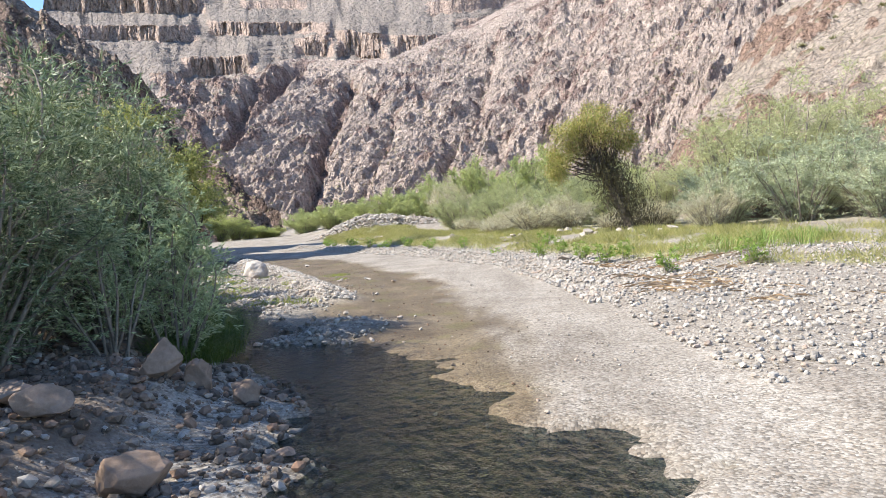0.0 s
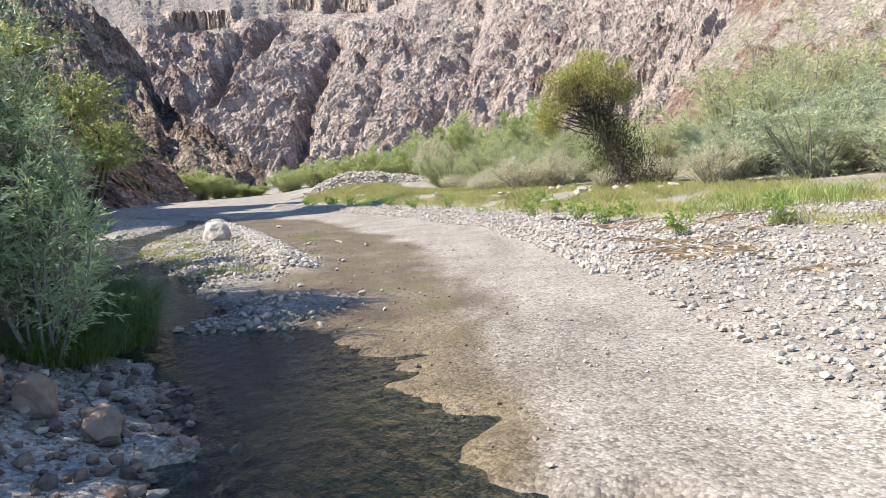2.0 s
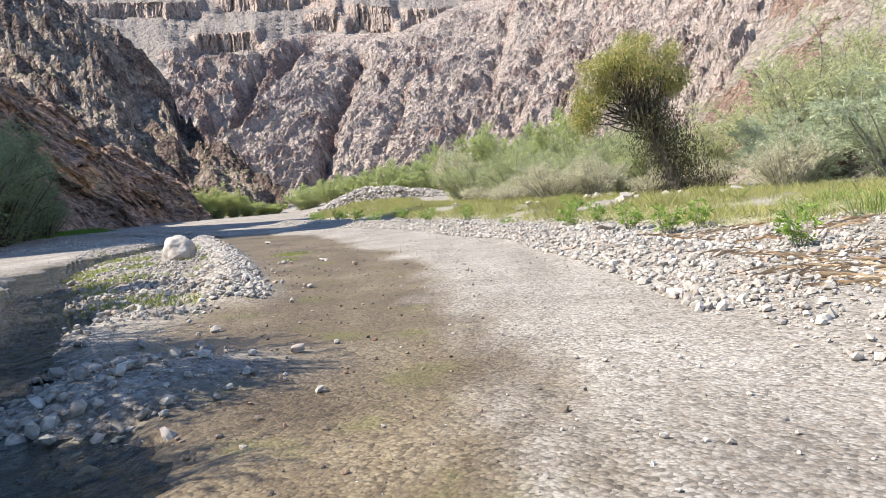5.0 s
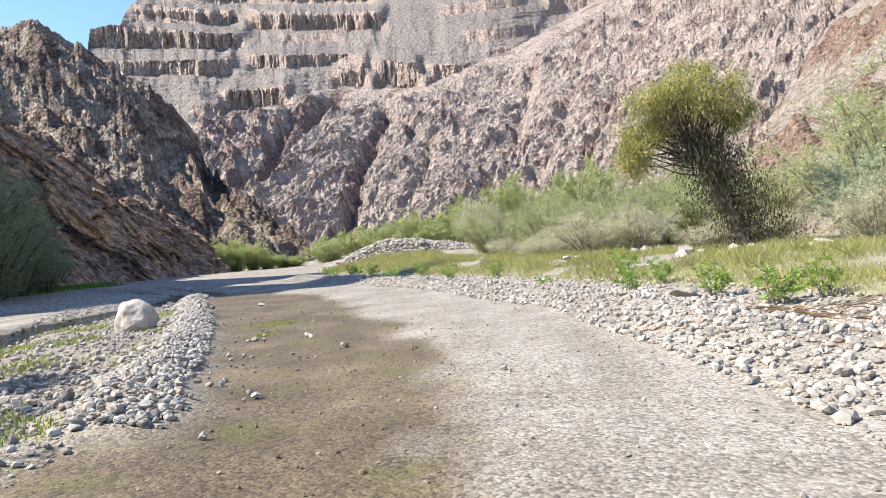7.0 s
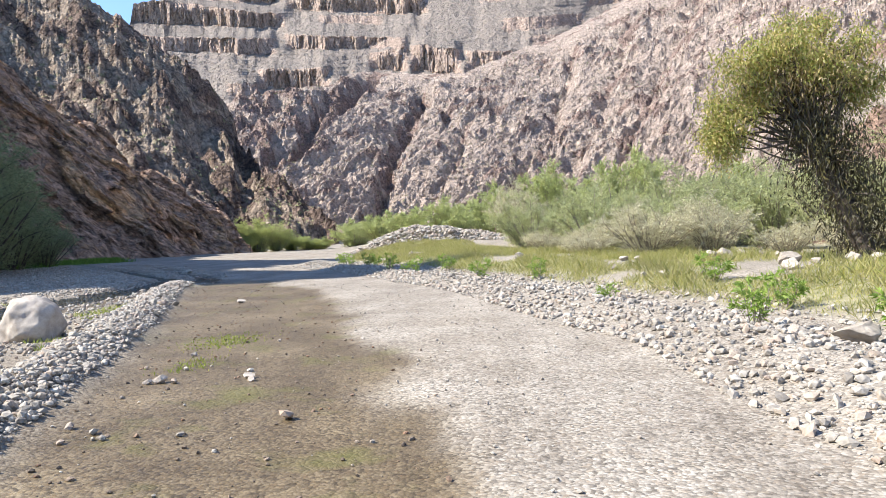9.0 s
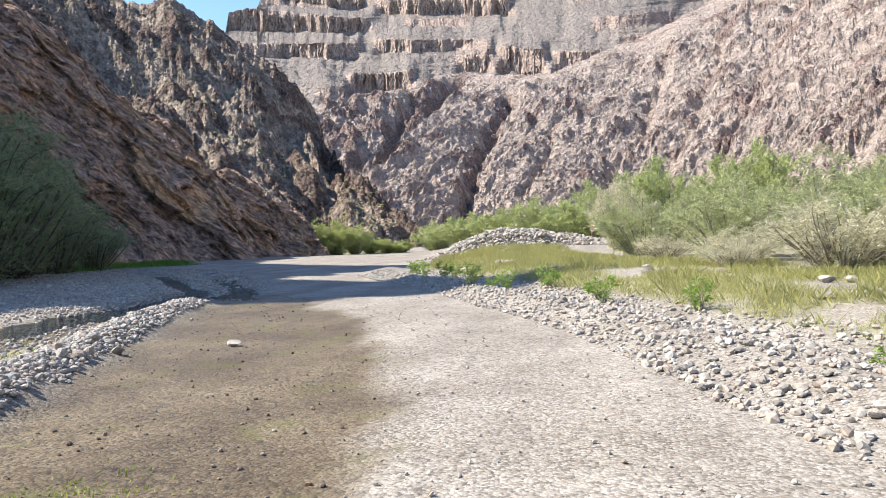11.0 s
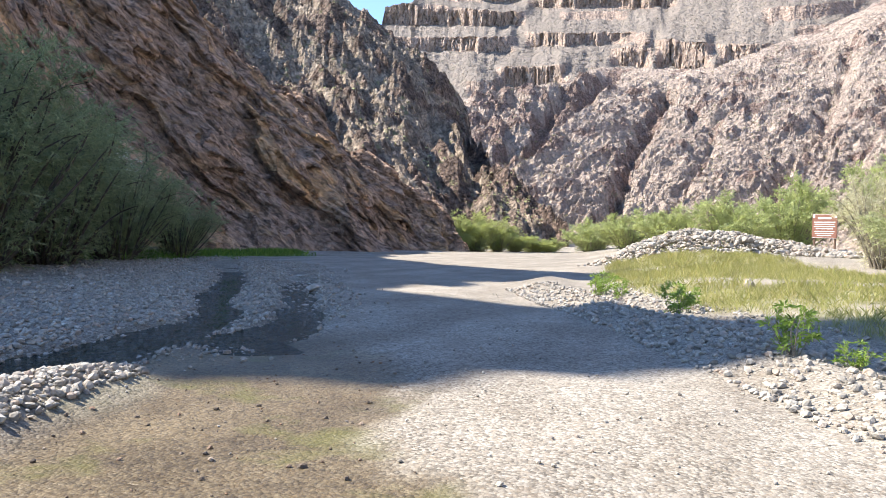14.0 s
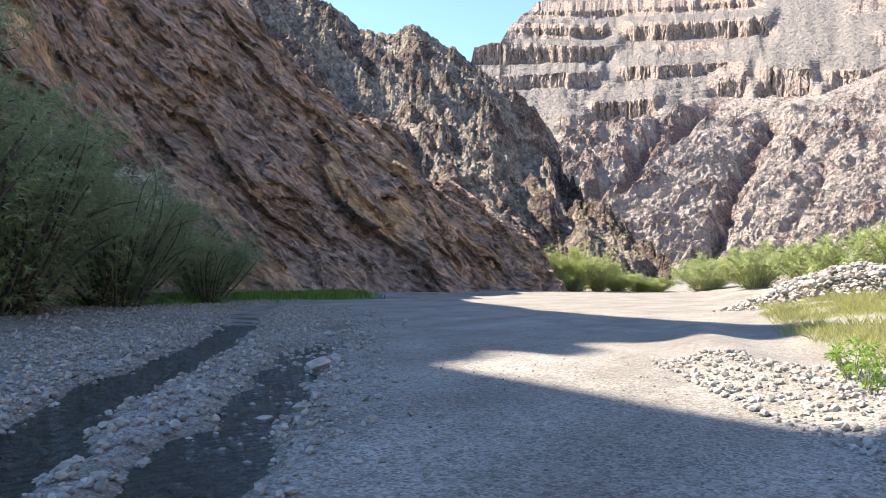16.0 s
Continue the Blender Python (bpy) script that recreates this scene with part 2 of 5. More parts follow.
def water_mat():
    m = bpy.data.materials.new("stream_water")
    m.use_nodes = True
    nt = m.node_tree
    nt.nodes.remove(nt.nodes["Principled BSDF"])
    clear, gloss, mix, fr = (nt.nodes.new("ShaderNode" + n) for n in ("BsdfTransparent", "BsdfGlossy", "MixShader", "Fresnel"))
    clear.inputs["Color"].default_value = (0.40, 0.47, 0.46, 1)
    gloss.inputs["Roughness"].default_value = 0.03
    fr.inputs["IOR"].default_value = 1.33
    p = place(nt, (1, 0.6, 1), (0, 0, 25))
    n = nt.nodes.new("ShaderNodeBump")
    n.inputs["Strength"].default_value, n.inputs["Distance"].default_value = 1.0, 0.09
    nt.links.new(noise_tex(nt, p, 7, 4, 0.55), n.inputs["Height"])
    nt.links.new(n.outputs["Normal"], gloss.inputs["Normal"])
    nt.links.new(n.outputs["Normal"], fr.inputs["Normal"])
    half = nt.nodes.new("ShaderNodeMath")
    half.operation, half.inputs[1].default_value = "MULTIPLY", 0.75
    nt.links.new(fr.outputs[0], half.inputs[0])
    nt.links.new(half.outputs[0], mix.inputs[0])
    nt.links.new(clear.outputs[0], mix.inputs[1])
    nt.links.new(gloss.outputs[0], mix.inputs[2])
    nt.links.new(mix.outputs[0], nt.nodes["Material Output"].inputs["Surface"])
    return m


def plain(name, color, rough=0.7, metal=0.0):
    m, nt, b = material(name, rough)
    t = nt.nodes.new("ShaderNodeTexCoord")
    s = noise_tex(nt, t.outputs["Object"], 6, 6)
    nt.links.new(mixed(nt, 1.0, color, ramp(nt, s, [(0.3, (0.8, 0.8, 0.8)), (0.7, (1.08, 1.08, 1.08))]), "MULTIPLY"), b.inputs["Base Color"])
    b.inputs["Metallic"].default_value = metal
    return m


GRAVEL = gravel("river_gravel")
CLIFF = rock("cliff_rock", (0.88, 0.58, 0.33), (0.74, 0.55, 0.40), (0.54, 0.40, 0.32), 4.0, 0.55, None, (0.42, 0.80, -0.42), 0.3, 0.8)
RIDGE = rock("ridge_rock", (0.51, 0.44, 0.365), (0.41, 0.345, 0.285), (0.28, 0.22, 0.19), 14.0, 1.2, (0.3, (0.22, 0.22, 0.12)), None, 0.4)
SLOPE = rock("mountain_rock", (0.52, 0.434, 0.374), (0.46, 0.379, 0.33), (0.335, 0.256, 0.226), 26.0, 1.3, (0.25, (0.24, 0.22, 0.155)), None, 0.15, 0.55)
MESA = rock("mesa_rock", (0.315, 0.272, 0.236), (0.275, 0.238, 0.21), (0.44, 0.35, 0.295), 50.0, 2.6, (0.12, (0.20, 0.185, 0.14)), (0.02, 0.02, 1.0), 0.0, 0.28)
TALUS = rock("talus_rock", (0.46, 0.395, 0.325), (0.38, 0.32, 0.265), (0.33, 0.235, 0.185), 5.0, 0.4, (0.45, (0.22, 0.21, 0.12)), None, 0.35, 0.5)
PALE = [(0.0, (0.25, 0.23, 0.205)), (0.3, (0.38, 0.35, 0.31)), (0.55, (0.45, 0.42, 0.375)), (0.66, (0.42, 0.335, 0.275)), (0.78, (0.41, 0.36, 0.305)), (1.0, (0.51, 0.49, 0.45))]
STONE, STONE_EACH = stone_mat("pale_cobble", PALE), stone_mat("pale_cobble_each", PALE, island=False)
BOULDER = stone_mat("granite_boulder", [(0.0, (0.42, 0.375, 0.335)), (1.0, (0.48, 0.435, 0.39))], 6.0, island=False)
TERRACE_STONE = stone_mat("terrace_stone", [(0.0, (0.36, 0.32, 0.275)), (1.0, (0.46, 0.415, 0.36))], 7.0, island=False)
TANROCK = stone_mat("tan_boulder", [(0.0, (0.26, 0.18, 0.13)), (1.0, (0.36, 0.27, 0.21))], 7.0, island=False)
BANK_STONE = stone_mat("bank_cobble", [(0.0, (0.10, 0.08, 0.065)), (0.4, (0.21, 0.165, 0.13)), (0.65, (0.28, 0.175, 0.12)), (0.85, (0.30, 0.255, 0.21)), (1.0, (0.46, 0.42, 0.375))])
WATER = water_mat()
BARK, TWIG = bark("dark_bark", (0.05, 0.04, 0.032), (0.14, 0.11, 0.09)), bark("grey_twig", (0.16, 0.13, 0.10), (0.34, 0.30, 0.25))
GREY_LEAF = leaf_mat("grey_green_leaf", (0.26, 0.29, 0.17), (0.46, 0.50, 0.33), (0.68, 0.70, 0.54), 0.42)
SAGE_LEAF = leaf_mat("sage_leaf", (0.35, 0.37, 0.18), (0.51, 0.52, 0.29), (0.66, 0.65, 0.42), 0.45)
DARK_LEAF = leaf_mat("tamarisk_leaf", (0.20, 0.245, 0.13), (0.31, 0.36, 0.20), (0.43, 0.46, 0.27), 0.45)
LIME_LEAF = leaf_mat("yellow_green_leaf", (0.24, 0.27, 0.08), (0.36, 0.37, 0.13), (0.52, 0.48, 0.22), 0.4)
FRESH_LEAF = leaf_mat("fresh_green_leaf", (0.17, 0.26, 0.05), (0.27, 0.39, 0.08), (0.40, 0.50, 0.14), 0.45)
STRAW = leaf_mat("grass_blade", (0.28, 0.30, 0.10), (0.42, 0.405, 0.155), (0.58, 0.51, 0.28), 0.45)
LUSH = leaf_mat("lush_grass_blade", (0.07, 0.15, 0.03), (0.13, 0.26, 0.04), (0.22, 0.34, 0.06), 0.4)


PALE_LEAF = leaf_mat("silvery_white_leaf", (0.55, 0.58, 0.48), (0.72, 0.74, 0.64), (0.85, 0.86, 0.78), 0.3)
RUSH = leaf_mat("rush_blade", (0.16, 0.26, 0.05), (0.26, 0.36, 0.09), (0.40, 0.44, 0.16), 0.4)
OLIVE_LEAF = leaf_mat("olive_scrub_leaf", (0.17, 0.16, 0.08), (0.27, 0.26, 0.14), (0.38, 0.36, 0.22), 0.3)
BAR_GRASS = leaf_mat("bar_grass_blade", (0.18, 0.24, 0.05), (0.28, 0.33, 0.08), (0.42, 0.40, 0.16), 0.4)
# sedge green kept darker than the lush grass, with the bank's shade in it
SEDGE = leaf_mat("shaded_sedge_blade", (0.06, 0.11, 0.02), (0.12, 0.19, 0.04), (0.24, 0.28, 0.09), 0.35)
WILLOW_LEAF = leaf_mat("willow_leaf", (0.08, 0.11, 0.05), (0.18, 0.23, 0.12), (0.46, 0.51, 0.33), 0.22)
SILVER_LEAF = leaf_mat("silver_leaf", (0.28, 0.35, 0.17), (0.42, 0.50, 0.29), (0.60, 0.66, 0.44), 0.4)
MESQUITE_LEAF = leaf_mat("mesquite_leaf", (0.30, 0.33, 0.16), (0.44, 0.47, 0.25), (0.58, 0.58, 0.36), 0.42)
GREEN_LEAF = leaf_mat("green_leaf", (0.32, 0.37, 0.15), (0.47, 0.52, 0.24), (0.62, 0.63, 0.35), 0.5)
BRIGHT_LEAF = leaf_mat("bright_willow_leaf", (0.30, 0.34, 0.12), (0.44, 0.48, 0.19), (0.58, 0.60, 0.28), 0.5)
DRY_LEAF = leaf_mat("dry_leaf", (0.40, 0.37, 0.25), (0.55, 0.51, 0.37), (0.70, 0.66, 0.50), 0.35)


# ---- mesh helpers ----
def mesh_from(name, verts, faces, mat, flat=False):
    """A mesh from arrays: verts (n, 3), faces (m, k)."""
    me = bpy.data.meshes.new(name)
    verts, faces = np.asarray(verts, np.float32), np.asarray(faces, np.int32)
    k = faces.shape[1]
    me.vertices.add(len(verts))
    me.vertices.foreach_set("co", verts.ravel())
    me.loops.add(faces.size)
    me.loops.foreach_set("vertex_index", faces.ravel())
    me.polygons.add(len(faces))
    me.polygons.foreach_set("loop_start", np.arange(0, faces.size, k, dtype=np.int32))
    me.polygons.foreach_set("use_smooth", np.full(len(faces), not flat, dtype=bool))
    me.materials.append(mat)
    me.update(calc_edges=True)
    return me


def sheet(name, X, Y, Z, mat, flat=False, **attrs):
    n, m = X.shape
    i = np.arange(n * m).reshape(n, m)
    faces = np.stack([i[:-1, :-1], i[:-1, 1:], i[1:, 1:], i[1:, :-1]], -1).reshape(-1, 4)
    me = mesh_from(name, np.stack([X, Y, Z], -1).reshape(-1, 3), faces, mat, flat)
    for key, values in attrs.items():
        me.attributes.new(key, "FLOAT", "POINT").data.foreach_set("value", np.asarray(values, np.float32).ravel())
    return new(name, me)


def fan(cx, cy, az0, az1, n, r0, r1, m, bend=1.0, crowd=1.0):
    """A grid in bearings (degrees from +y towards +x) and distances round a centre, finer towards az1 with crowd."""
    az = np.radians(az1 + (az0 - az1) * np.linspace(0, 1, n) ** crowd)[:, None]
    s = np.linspace(0, 1, m)
    r = (r0 * (r1 / r0) ** s * bend + (r0 + (r1 - r0) * s) * (1 - bend))[None, :]
    return cx + np.sin(az) * r, cy + np.cos(az) * r, np.degrees(az) + 0 * r, r + 0 * az


def crest(X, Y, line, right, left, ends=2.2):
    """Height under a ridge whose top runs along line, falling off on either side and past the end of each stretch."""
    best = np.full(X.shape, -1e3)
    for (ax, ay, az), (bx, by, bz) in zip(line, line[1:]):
        dx, dy = bx - ax, by - ay
        long = math.hypot(dx, dy)
        free = ((X - ax) * dx + (Y - ay) * dy) / (long * long)
        t = np.clip(free, 0, 1)
        side = (dx * (Y - ay) - dy * (X - ax)) / long
        best = np.maximum(best, az + t * (bz - az) - np.abs(side) * np.where(side < 0, right, left) - np.abs(free - t) * long * ends)
    return best


def part(name, me, parent, label=""):
    ob = new(name, me)
    ob.parent = parent
    return tagged(ob, label) if label else ob


# ---- mountains ----
def crag_of(v, low, high):
    return smooth((v - low) / (high - low))


# the near cliff on the inside of the bend
# the high crest out of view is shaped to cast the shadows on the track
A_LINE = [(-52, -8, -4), (-52, 10, 10), (-53, 19, 26), (-54.5, 25, 36), (-56, 28.2, 46), (-57, 30, 52), (-57, 33, 59), (-57, 36, 53), (-56, 38.8, 47.5), (-56, 40.6, 43), (-56, 46, 44.5), (-56, 53, 48), (-57, 60, 39), (-57, 66, 32), (-54, 82, 22.5), (-51.5, 94.5, 16.5), (-46.8, 100.5, 12), (-40.5, 107, 6.6), (-39.5, 113, 3.6), (-42, 122, -0.5)]


def cliff_z(X, Y):
    return crest(X, Y, A_LINE, np.interp(Y, [52, 88], [2.55, 1.05]), 0.55) + 1.6 * fbm(X, Y, 16, 3, 21) + smooth((Y - 20) / 20) * 1.2 * fbm(X, Y, 5, 3, 24)


az = -19 - 113 * np.linspace(0, 1, 820) ** 2.0
rr = np.linspace(19, 125, 420)
hx, hy = -8 + np.sin(np.radians(az))[:, None] * rr, 40 + np.cos(np.radians(az))[:, None] * rr
hz = np.maximum(cliff_z(hx, hy), -2)
rows = []
for k in range(len(az)):
    peak = int(np.argmax(hz[k]))
    run = np.concatenate([[0], np.cumsum(np.hypot(0.35 * np.diff(rr[:peak + 1]), np.diff(hz[k, :peak + 1])))])
    rows.append(np.concatenate([np.interp(np.linspace(0, run[-1], 250), run, rr[:peak + 1]), np.linspace(rr[peak], max(rr[peak] + 2, 125), 16)[1:]]))
R = np.array(rows)
X, Y = -8 + np.sin(np.radians(az))[:, None] * R, 40 + np.cos(np.radians(az))[:, None] * R
Z = np.maximum(cliff_z(X, Y), -2)
on = smooth((Z + 0.3) / 2.5)
s_ = Y + 0.4 * X + 0.9 * gnoise(Y / 5, Z / 5, 28)
u, v = s_ * 0.76 - Z * 0.65, s_ * 0.65 + Z * 0.76 + 0.7 * gnoise(Y / 4, Z / 4, 29)
slab, block_, chip = cells(u * 0.3, v, 3.2, 44), cells(u * 0.4, v, 1.3, 46), cells(u * 0.45, v, 0.6, 47)
lay = ridged(u * 0.25, v, 4.0, 4, 31, 0.6)
out = on * (1.3 * (slab - 0.5) + 0.8 * (block_ - 0.5) + 0.4 * (chip - 0.5) + 0.5 * (lay - 0.6))
# slabs that stand back take more of the dark rock colour
crag_shade = np.clip(0.50 * (1 - slab) + 0.30 * block_ + 0.25 * crag_of(fbm(u * 0.3, v, 6, 3, 50), -0.4, 0.6) - 0.05, 0, 1)
tagged(sheet("cliff", X + 0.85 * out, Y - 0.45 * out, Z, CLIFF, True, crag_shade=crag_shade), "shaded brown layered rock cliff beside the stream", "cliff", kind="structure")

# bearings (degrees) and slopes of sight are taken from one spot in the wash
EYE_X, EYE_Y = 0.0, 12.0


def face(az0, az1, n, m, low, top, foot, steep):
    """A mountainside as it stands over the wash: rows climb from the slope of sight low to top(bearing); the ground
    recedes from foot(bearing) as its own steepness steep(bearing, slope of sight) demands. Four more rows fall away behind the crest."""
    az = np.linspace(az1, az0, n)[:, None]
    tn = low + np.linspace(0, 1, m)[None, :] * (top(az) - low)
    rate = 1 / np.maximum(steep(az, tn) - tn, 0.04)
    climb = np.concatenate([0 * az, np.cumsum(0.5 * (rate[:, 1:] + rate[:, :-1]) * np.diff(tn, axis=1), axis=1)], 1)
    return az + 0 * tn, tn, foot(az) * np.exp(climb)


def stand_up(az, R, Z, back=0.6):
    """World coordinates, with a back slope added behind the crest."""
    for step in (4, 12, 40, 120):
        R = np.concatenate([R, R[:, -1:] + step], 1)
        Z = np.concatenate([Z, Z[:, -1:] - step * back], 1)
    a = np.radians(az[:, :1])
    return EYE_X + np.sin(a) * R, EYE_Y + np.cos(a) * R, Z


def behind(v):
    return np.concatenate([v] + [v[:, -1:]] * 4, 1)


def from_line(az, tn, pts):
    """Distance in degrees of sight from a line of (bearing, slope of sight)."""
    best = np.full(az.shape, 1e3)
    for (a0, t0), (a1, t1) in zip(pts, pts[1:]):
        dx, dy = a1 - a0, (t1 - t0) * 57
        k = np.clip(((az - a0) * dx + (tn - t0) * 57 * dy) / (dx * dx + dy * dy), 0, 1)
        best = np.minimum(best, np.hypot(az - a0 - k * dx, (tn - t0) * 57 - k * dy))
    return best


# the dark ridge behind it
def ridge_top(az):
    t = np.interp(az, [-62, -47, -43, -40, -38.6, -37.2, -36.6, -34.6, -33.5, -32.5, -31.8, -30.4, -30, -28.8, -26.9, -25.9, -24.2, -23.1, -22.3, -21.9, -21.2, -20.2, -18.7, -17.5, -15.2, -14.5],
                  [0.44, 0.40, 0.365, 0.339, 0.33, 0.314, 0.304, 0.301, 0.306, 0.312, 0.305, 0.288, 0.29, 0.27, 0.246, 0.236, 0.21, 0.19, 0.168, 0.13, 0.112, 0.092, 0.063, 0.045, 0.012, 0.0])
    return t + np.minimum(1, (az + 64) * 0 + t * 8) * (0.0035 * gnoise(az * 2.3, az * 0, 401) + 0.0022 * gnoise(az * 6.1, az * 0, 402))


def ridge_foot(az):
    return np.interp(az, [-62, -45, -30, -20, -15], [105, 118, 130, 158, 176])


def ridge_steep(az, tn):
    far = np.interp(az, [-62, -45, -30, -25, -21.5, -20, -15], [300, 320, 335, 335, 300, 235, 190])
    top = np.maximum(ridge_top(az), 0.02)
    s = top / (1 - ridge_foot(az) / far)
    return s * (0.82 + 0.55 * np.clip(tn / top, 0, 1) ** 2)


AZ, TN, R = face(-62, -14.5, 620, 330, -0.012, ridge_top, ridge_foot, ridge_steep)
W = np.clip(TN / np.maximum(ridge_top(AZ), 0.02), 0, 1)
u, v = np.radians(AZ) * 230, R * 1.1
along, across = u * 0.42 - v * 0.91, u * 0.91 + v * 0.42
across = across + 3.0 * gnoise(u / 22, v / 22, 403) + 1.2 * gnoise(u / 8, v / 8, 404)
on = smooth(W * 6) * smooth((1.02 - W) / 0.12) * np.interp(R, [110, 240], [0.4, 1.0])
spur = ridged(along * 0.4, across, 34, 4, 411, 0.5)
rib = ridged(along * 0.45, across + 2 * gnoise(u / 6, v / 6, 405), 10, 3, 421, 0.55)
knob = np.maximum(0, fbm(along * 0.7, across, 15, 4, 426, 0.6) - 0.05)
block_ = cells(along * 0.6, across, 4.2, 431)
R = R + 20 * smooth((AZ + 26.5) / 4.5) * smooth((TN - 0.09) / 0.05)
Z = R * TN + on * (6.5 * (spur - 0.7) + 2.0 * (rib - 0.6) + 5.0 * knob + 2.0 * (block_ - 0.5) + 1.4 * fbm(u, v, 6, 4, 435, 0.65))
X, Y, Z = stand_up(AZ, R, Z)
# the rock colour also darkens towards the right end, for that face's shade
tagged(sheet("ridge", X, Y, Z, RIDGE, True, crag_shade=behind(crag_of(knob + 0.22 * spur + 0.15 * smooth((AZ + 27) / 3) * W, 0.2, 0.8))), "dark craggy desert ridge with sparse scrub", "mountain", kind="structure")
RIDGE_GRID = X, Y, Z


# the wide gullied mountain face
def mountain_top(az):
    t = np.interp(az, [-27, -22.8, -20.3, -17, -15.3, -13.5, -11.7, -7.4, -5, -0.7, 1.6, 4.2, 6, 8.6, 14, 20, 30, 36],
                  [0.16, 0.182, 0.194, 0.203, 0.21, 0.228, 0.228, 0.224, 0.225, 0.253, 0.265, 0.283, 0.299, 0.32, 0.375, 0.43, 0.47, 0.5])
    return t + 0.002 * gnoise(az * 1.9, az * 0, 441) + 0.0012 * gnoise(az * 5.3, az * 0, 442)


def mountain_foot(az):
    return np.interp(az, [-27, -10, 0, 6, 14, 20, 30, 36], [335, 335, 315, 285, 235, 190, 145, 130])


AZ, TN, R = face(-27, 36, 840, 400, -0.012, mountain_top, mountain_foot, lambda az, tn: 0.52 + 0.025 * gnoise(az / 3 + 0 * tn, tn * 20, 443))
W = TN / mountain_top(AZ)
u, v = np.radians(AZ) * 430, R * 1.12
bend = 5 * gnoise(u / 45, v / 45, 444) + 2.2 * gnoise(u / 15, v / 15, 445)
along, across = u * 0.64 + v * 0.77, u * 0.77 - v * 0.64 + bend
GULLIES = (((-8.2, 0.196), (-9.0, 0.165), (-10.4, 0.126), (-10.9, 0.09), (-11.6, 0.05), (-12.6, 0.0)), 0.55, 9.0), (((-8.4, 0.2), (-6.3, 0.163), (-4.95, 0.15), (-5.4, 0.11), (-7.6, 0.05), (-9.5, 0.0)), 0.35, 4.0), (((-11.8, 0.222), (-13.9, 0.19), (-16.3, 0.154), (-17.2, 0.119), (-19.0, 0.103), (-21.2, 0.08)), 0.5, 9.0), (((-15.1, 0.19), (-17.0, 0.15), (-17.6, 0.115)), 0.4, 7.0), (((3.4, 0.24), (1.4, 0.135), (-0.5, 0.1), (-1.4, 0.05)), 0.4, 5.0), (((7.5, 0.27), (5.4, 0.16), (3.0, 0.09)), 0.5, 4.0), (((12.5, 0.3), (9.5, 0.2), (6.5, 0.1)), 0.6, 5.0)
jig = 0.35 * gnoise(u / 7, v / 7, 446) + 0.3 * gnoise(u / 18, v / 18, 447)
gash = sum(deep * np.exp(-((from_line(AZ + jig, TN + 0.006 * jig, pts) / wide) ** 2)) for pts, wide, deep in GULLIES)
butt = smooth((-11.9 - (0.222 - TN) * 46 - AZ) / 1.2)
slant = ridged(along * 0.26, across, 21, 4, 451, 0.55)
stand_ = ridged(u + 3 * gnoise(u / 9, v / 9, 452), v * 0.4, 15, 4, 456, 0.5)
rib = slant * (1 - butt) + stand_ * butt
big = fbm(along * 0.55, across, 60, 3, 461)
knob = np.maximum(0, 0.5 * rib + 0.55 * fbm(u, v, 16, 4, 466, 0.6) + 0.35 * butt - 0.42)
fine = 1.2 * fbm(along * 0.45, across, 6.5, 4, 471, 0.6) + 1.0 * (cells(along * 0.45, across, 4.0, 475) - 0.5) + 1.5 * (ridged(along * 0.4, across, 6.0, 3, 478, 0.6) - 0.5)
on = smooth(W * 9) * smooth((1.0 - W) / 0.1)
Z = R * TN + on * (2.5 * big + 3.4 * (rib - 0.6) + 4.0 * knob - 1.3 * gash + 6.0 * butt) + smooth(W * 9) * fine * (0.35 + 0.65 * smooth((1.0 - W) / 0.16))
X, Y, Z = stand_up(AZ, R, Z, 0.1)
# outcrops are darker rock; the gully term paints shadow into the gashes
tagged(sheet("mountain", X, Y, Z, SLOPE, True, crag_shade=behind(crag_of(knob + 0.07 * gash + 0.10 * fbm(u, v, 7, 3, 481), 0.28, 0.95))), "sunlit purplish-brown rocky mountain face cut by gullies", "mountain", kind="structure")
MOUNTAIN_GRID = X, Y, Z


# the layered mesa on the skyline
def mesa_top(az):
    return np.interp(az, [-34, -29.9, -29.2, -27.2, -26.6, -26.1, -25.7, -25.2, -24.7, -23.7, -23.1, -21.6, -17.5, 16], [0.2, 0.23, 0.303, 0.312, 0.334, 0.340, 0.350, 0.353, 0.366, 0.371, 0.387, 0.395, 0.44, 0.44]) + 0.0012 * gnoise(az * 3.1, az * 0, 491) + 0.0012 * (cells(az, az * 0, 0.4, 492) - 0.5)


def mesa_foot(az):
    return np.interp(az, [-34, 0, 6, 16], [600, 600, 700, 760]) * (1 + 0.022 * gnoise(az / 3.4, az * 0, 493) + 0.004 * gnoise(az / 0.9, az * 0, 494))


